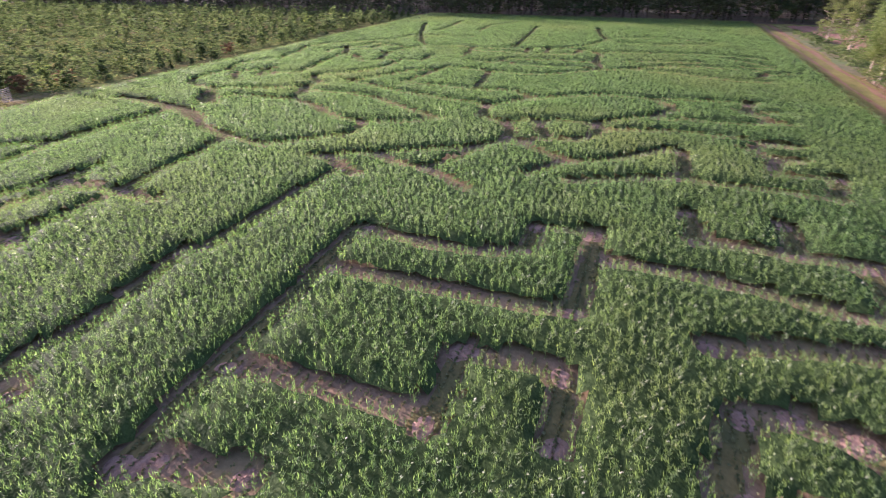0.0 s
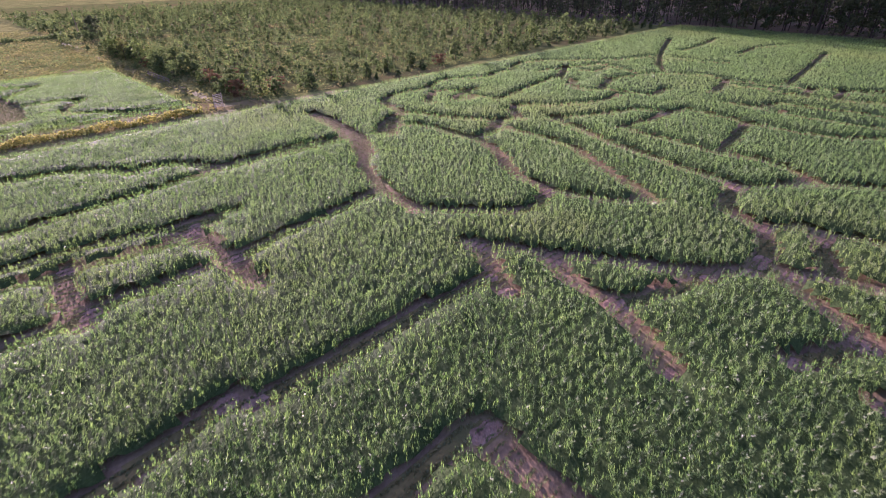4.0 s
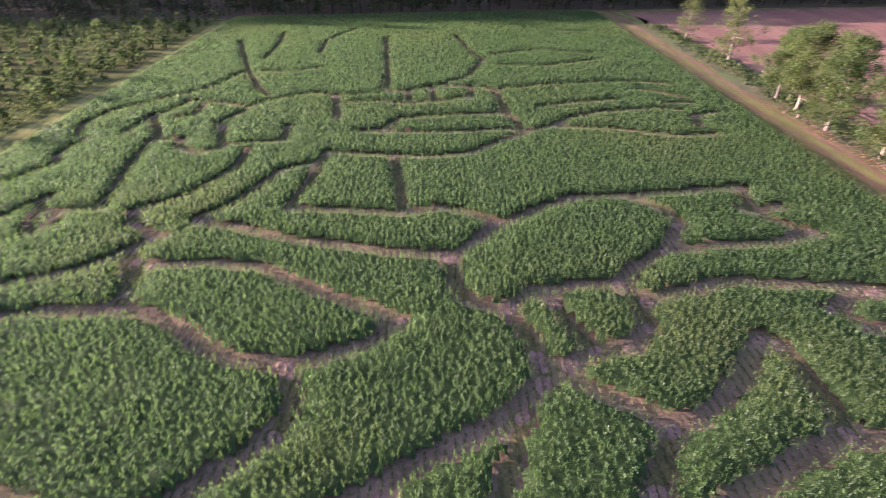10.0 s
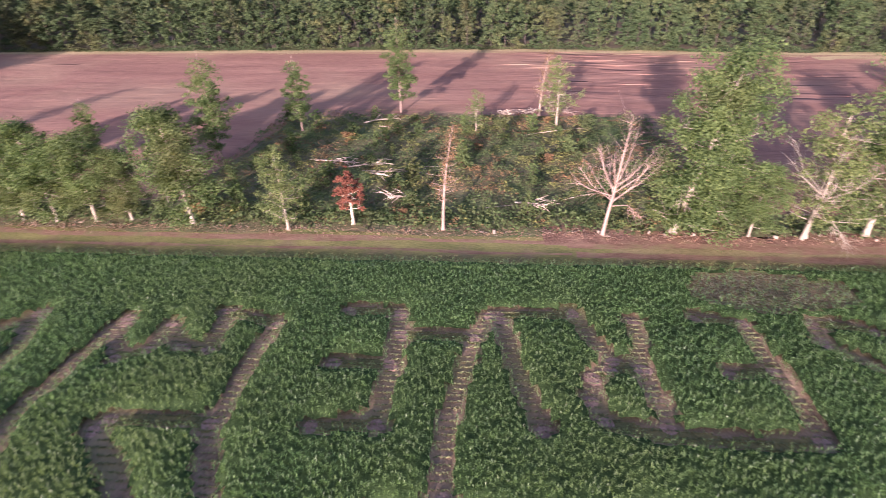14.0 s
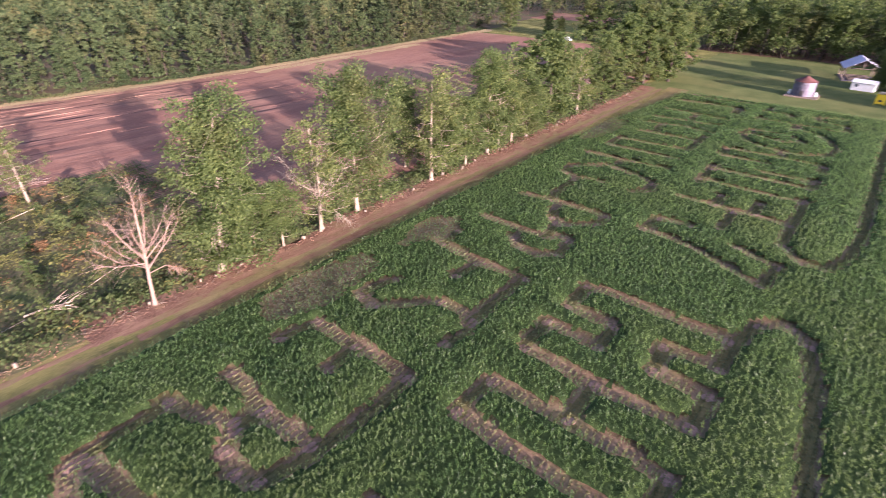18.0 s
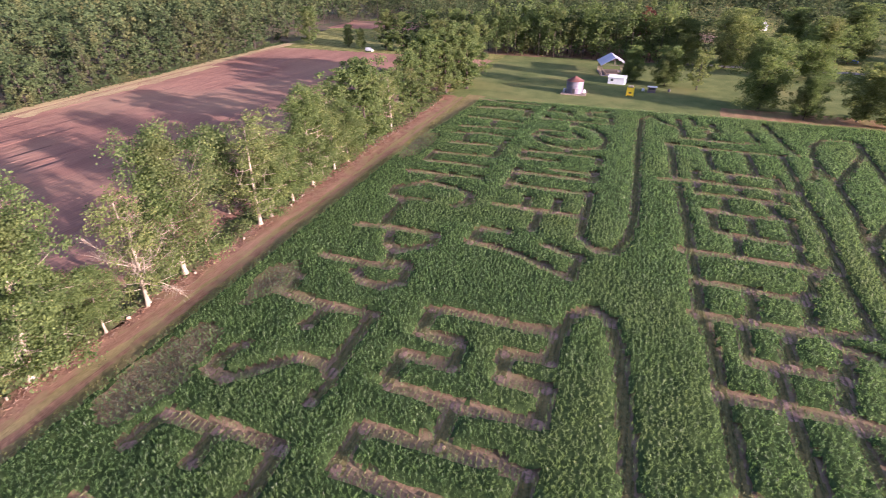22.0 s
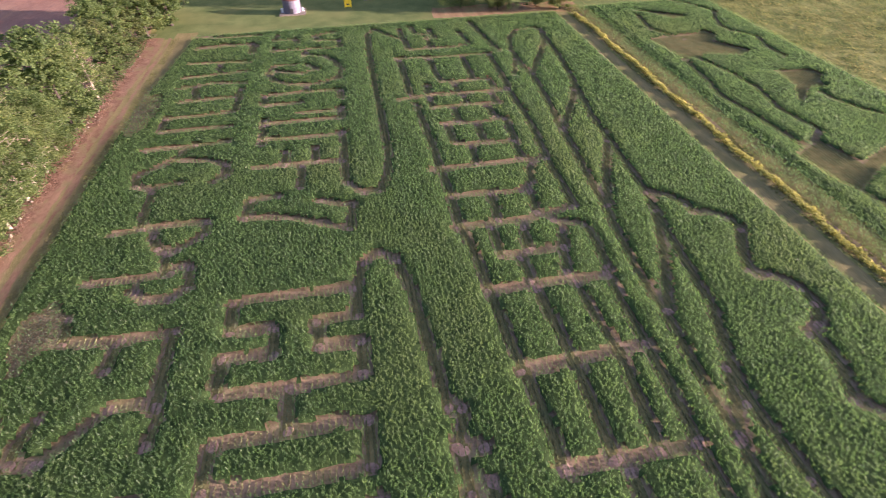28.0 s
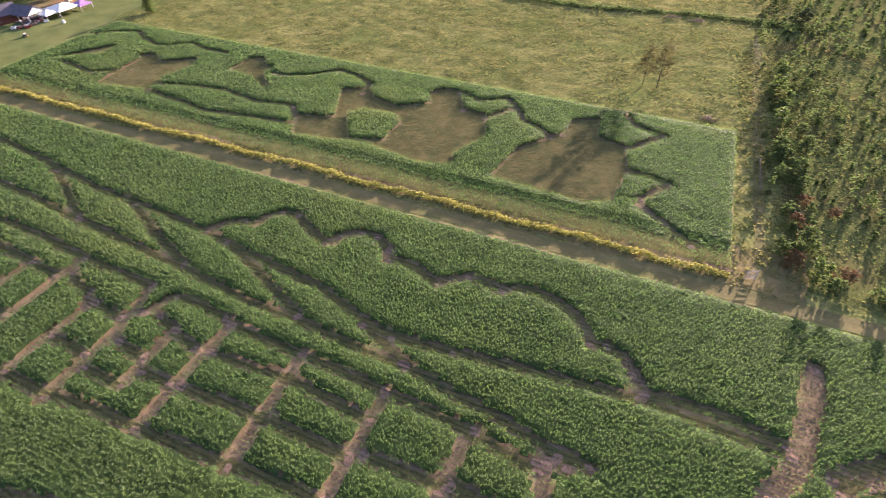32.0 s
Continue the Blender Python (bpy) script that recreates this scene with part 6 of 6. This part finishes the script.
def tent(x, y, w, d, h, canvas, label):
    ob = thing("tent", (x, y, 0.03), label, "tent")
    for px in (-w / 2, w / 2):
        for py in (-d / 2, d / 2):
            box_part("post", WHITE, ob, px - 0.06, px + 0.06, py - 0.06, py + 0.06, 0, h)
    bm = bmesh.new()
    top = bm.verts.new((0, 0, h + 1.2))
    ring = [bm.verts.new(p) for p in ((-w / 2 - 0.2, -d / 2 - 0.2, h), (w / 2 + 0.2, -d / 2 - 0.2, h), (w / 2 + 0.2, d / 2 + 0.2, h), (-w / 2 - 0.2, d / 2 + 0.2, h))]
    skirt = [bm.verts.new((v.co.x, v.co.y, h - 0.4)) for v in ring]
    for k in range(4):
        bm.faces.new((ring[k], ring[(k + 1) % 4], top))
        bm.faces.new((ring[k], skirt[k], skirt[(k + 1) % 4], ring[(k + 1) % 4]))
    part("canopy", bm, canvas, ob)
    box_part("table", TIMBER, ob, -w / 3, w / 3, -0.5, 0.5, 0.68, 0.76)


def barn(x, y):
    ob = thing("barn", (x, y, 0.03), "long low farm building with a white metal roof", "barn", turn=4)
    gable_walls(ob, -5, 5, -12, 12, 3.9, 6.0, METAL)
    gable(ob, -5, 5, -12, 12, 3.95, 6.1, 0.4, WHITE)
    box_part("door", DARK, ob, -4.2, 4.2, -12.12, -11.95, 0.05, 3.7)


def utility_pole(x, y):
    ob = thing("utility_pole", (x, y, 0), "wooden utility pole with a crossarm and lamp", "pole", "utility poles")
    v, t = tube([(0, 0, 0, 0.16), (0, 0, 9, 0.1)], 8)
    p = new("pole", mesh_of("pole", v, t, TIMBER))
    p.parent = ob
    box_part("crossarm", TIMBER, ob, -0.06, 0.06, -1.1, 1.1, 8.2, 8.35)
    box_part("lamp", WHITE, ob, 0.1, 0.7, -0.15, 0.15, 8.5, 8.7)


def mower(x, y):
    ob = thing("riding_mower", (x, y, 0.03), "small dark riding mower on the lawn", "mower", turn=20)
    box_part("body", DARK, ob, -0.9, 0.5, -0.4, 0.4, 0.3, 0.75, 0.06)
    box_part("seat", WHITE, ob, -0.6, -0.1, -0.25, 0.25, 0.75, 1.15, 0.06)
    box_part("deck", YELLOW, ob, -0.3, 0.6, -0.65, 0.65, 0.15, 0.3, 0.04)
    for px in (-0.7, 0.5):
        for py in (-0.5, 0.5):
            bm = bmesh.new()
            bmesh.ops.create_cone(bm, cap_ends=True, segments=14, radius1=0.28, radius2=0.28, depth=0.18, matrix=Matrix.Translation((px, py, 0.28)) @ Matrix.Rotation(radians(90), 4, "X"))
            part("wheel", bm, DARK, ob)


def gate(x, y, turn, label):
    ob = thing("field_gate", (x, y, 0), label, "gate", turn=turn)
    for k in range(8):
        box_part("rail", PALE_WOOD, ob, -0.9, 0.9, -0.03, 0.03, 0.3 + k * 0.29, 0.44 + k * 0.29, 0.01)
    for px in (-0.9, 0.9):
        box_part("upright", PALE_WOOD, ob, px - 0.07, px + 0.07, -0.06, 0.06, 0, 2.6, 0.01)


def fence(x, y0, y1):
    ob = thing("rail_fence", (x, y0, 0), "low pale timber rail fence beside the scrub", "fence")
    for k in range(int((y1 - y0) / 3) + 1):
        box_part("post", TIMBER, ob, -0.07, 0.07, k * 3 - 0.07, k * 3 + 0.07, 0, 1.2, 0.01)
    for z in (0.5, 1.0):
        box_part("rail", TIMBER, ob, -0.04, 0.04, 0, y1 - y0, z, z + 0.12, 0.01)


grain_bin(-190, -6)
pavilion(-233, 4.6)
shed(-212.6, 8.4)
yellow_stand(-191.5, 14.1)
kiosk(-200.5, 21.7)
barrel(-203.2, 28.0, DARK, "black barrel on the lawn beside the kiosk")
barrel(-201.5, 18.6, WHITE, "white barrel on the lawn beside the kiosk")
barrel(-192.4, 138.2, WHITE, "white barrel on the lawn before the tents")
house(-216.5, 128.1)
porch(-208.6, 136.2)
booth(-213.6, 156.6)
for n in range(22):
    crate(-202.6 + _r.normal(0, 1.3), 127.2 + n * 0.52, (WHITE, TIMBER, RED_PAINT)[n % 3], ("white crate of produce beside the tents", "timber crate of produce beside the tents", "red crate of produce beside the tents")[n % 3])
tent(-201.5, 139.4, 4.4, 4.4, 2.2, WHITE, "small white canvas tent beside the house")
tent(-202.4, 146, 8.5, 8.5, 2.3, WHITE, "large white canvas tent beside the house")
tent(-199.5, 152.2, 5, 5, 2.1, PURPLE, "purple canvas tent beside the house")
barn(-242.8, 193)
utility_pole(-290, 200)
mower(-193, 124)
gate(37.3, 93.6, 18, "white barred field gate leaning beside the scrub")
fence(39.1, 122, 135)
# the sunlit band before the woods is put into the colour of these strips
band("field_edge", SUNLIT_STRAW, -262, 213, -2.0, 6.5, 0.06, "grass edge between field and woods, in straw colour paled as if sunlit", "verge", 15)
band("field_margin", SUNLIT_STRAW, -190, -96, 6.0, 11.5, 0.1, "stubble along the margin of the ploughed field, in straw yellow paled as if sunlit", "stubble", 24)
plate("road", ASPHALT, -268, -262.5, 24, 600, 0.045, label="grey country road beyond the farm", category="road")


def parked_van(x, y, turn):
    ob = thing("parked_van", (x, y, 0.05), "pale parked van at the end of the ploughed field", "van", turn=turn)
    box_part("body", WHITE, ob, -2.2, 2.2, -0.9, 0.9, 0.35, 1.1, 0.1)
    box_part("cabin", WHITE, ob, -2.0, 1.1, -0.85, 0.85, 1.1, 1.9, 0.15)
    box_part("windscreen", GLASS_DARK, ob, 1.05, 1.2, -0.7, 0.7, 1.15, 1.75)
    for px in (-1.4, 1.4):
        for py in (-0.85, 0.85):
            bm = bmesh.new()
            bmesh.ops.create_cone(bm, cap_ends=True, segments=14, radius1=0.35, radius2=0.35, depth=0.22, matrix=Matrix.Translation((px, py, 0.35)) @ Matrix.Rotation(radians(90), 4, "X"))
            part("wheel", bm, DARK, ob)


def tarpaulin(x, y):
    ob = thing("tarpaulin", (x, y, 0.02), "bright blue tarpaulin over a low heap", "tarpaulin")
    bm = bmesh.new()
    bmesh.ops.create_icosphere(bm, subdivisions=2, radius=1.0, matrix=Matrix.Diagonal((2.2, 1.6, 1.3, 1)))
    for v in bm.verts:
        v.co.z = max(0.0, v.co.z * (1 + 0.2 * math.sin(v.co.x * 3) * math.cos(v.co.y * 4)))
    part("sheet", bm, BLUE, ob)


parked_van(-250, -123, 80)
tarpaulin(-295, 113)
utility_pole(-282, 122)


# ---- meadow edge: a windrow of brush, two heaps, a dark young pine and a bare pole ----
def windrow(seed):
    rng = np.random.default_rng(seed)
    n = 9000
    x = rng.uniform(-60, 60, n)
    y = 226 + 2.5 * np.sin(x * 0.06) + rng.normal(0, 1.1, n)
    z = (0.3 + 1.6 * patchy(x, y, 3.0, seed)) * rng.uniform(0.1, 1, n)
    return tagged(new("brush_row", mesh_of("brush_row", *leaves(rng, np.stack([x, y, z], 1), 0.5), BUSH)), "dark overgrown brush row across the meadow", "brush", kind="stuff")


def brush_heap(x, y, size, seed):
    rng = np.random.default_rng(seed)
    sticks = []
    for _ in range(60):
        a, r, d = rng.uniform(0, 2 * math.pi), rng.uniform(0, size), rng.uniform(0, 2 * math.pi)
        px, py, pz = math.cos(a) * r, math.sin(a) * r * 0.6, 0.1 + (size - r) * 0.45 * rng.random()
        sticks.append(tube([(px, py, pz, 0.06), (px + math.cos(d) * 1.6, py + math.sin(d) * 1.2, pz + rng.uniform(-0.1, 0.5), 0.02)], 4))
    ob = tagged(new("brush_heap", mesh_of("brush_heap", *joined(sticks), DEAD_BARK)), "low grey heap of dead branches on the meadow", "heap", "brush heaps")
    ob.matrix_basis = pose(x, y, 0.0)


windrow(81)
brush_heap(11.7, 222.5, 3.2, 82)
brush_heap(20.6, 221.5, 3.6, 83)
brush_heap(27.5, 150.2, 1.6, 84)
brush_heap(5.6, -109.5, 3.4, 85)
brush_heap(-5.9, -110.5, 2.6, 86)
young = tree("pine_tree", 132, 6.5, 2.6, 0.05, 22, 2600, 0.4, PINE, "dark dense young pine beside the brush row")
young.matrix_basis = pose(52, 227.4, 0.0)
plant(BIG, -170.7, 158.5, 0.26, 30)
snag_pole = tree("dead_tree", 133, 11, 0.6, 0.6, 5, 0, 0, None, "pale bare dead trunk at the meadow's corner", DEAD_BARK, 0.16)
snag_pole.matrix_basis = pose(47.8, 228.8, 0.0)


def far_house(x, y):
    ob = thing("house", (x, y, 0.03), "small far house with a pale metal roof", "house", turn=25)
    gable_walls(ob, -4, 4, -6, 6, 3.0, 5.0, WHITE)
    gable(ob, -4, 4, -6, 6, 3.05, 5.1, 0.4, TIN)
    box_part("door", DARK, ob, 3.98, 4.08, -0.5, 0.5, 0.1, 2.1)
    for wy in (-3.5, 3.5):
        box_part("window", GLASS_DARK, ob, 3.98, 4.08, wy - 0.6, wy + 0.6, 1.0, 2.2)


far_house(-410, 86)
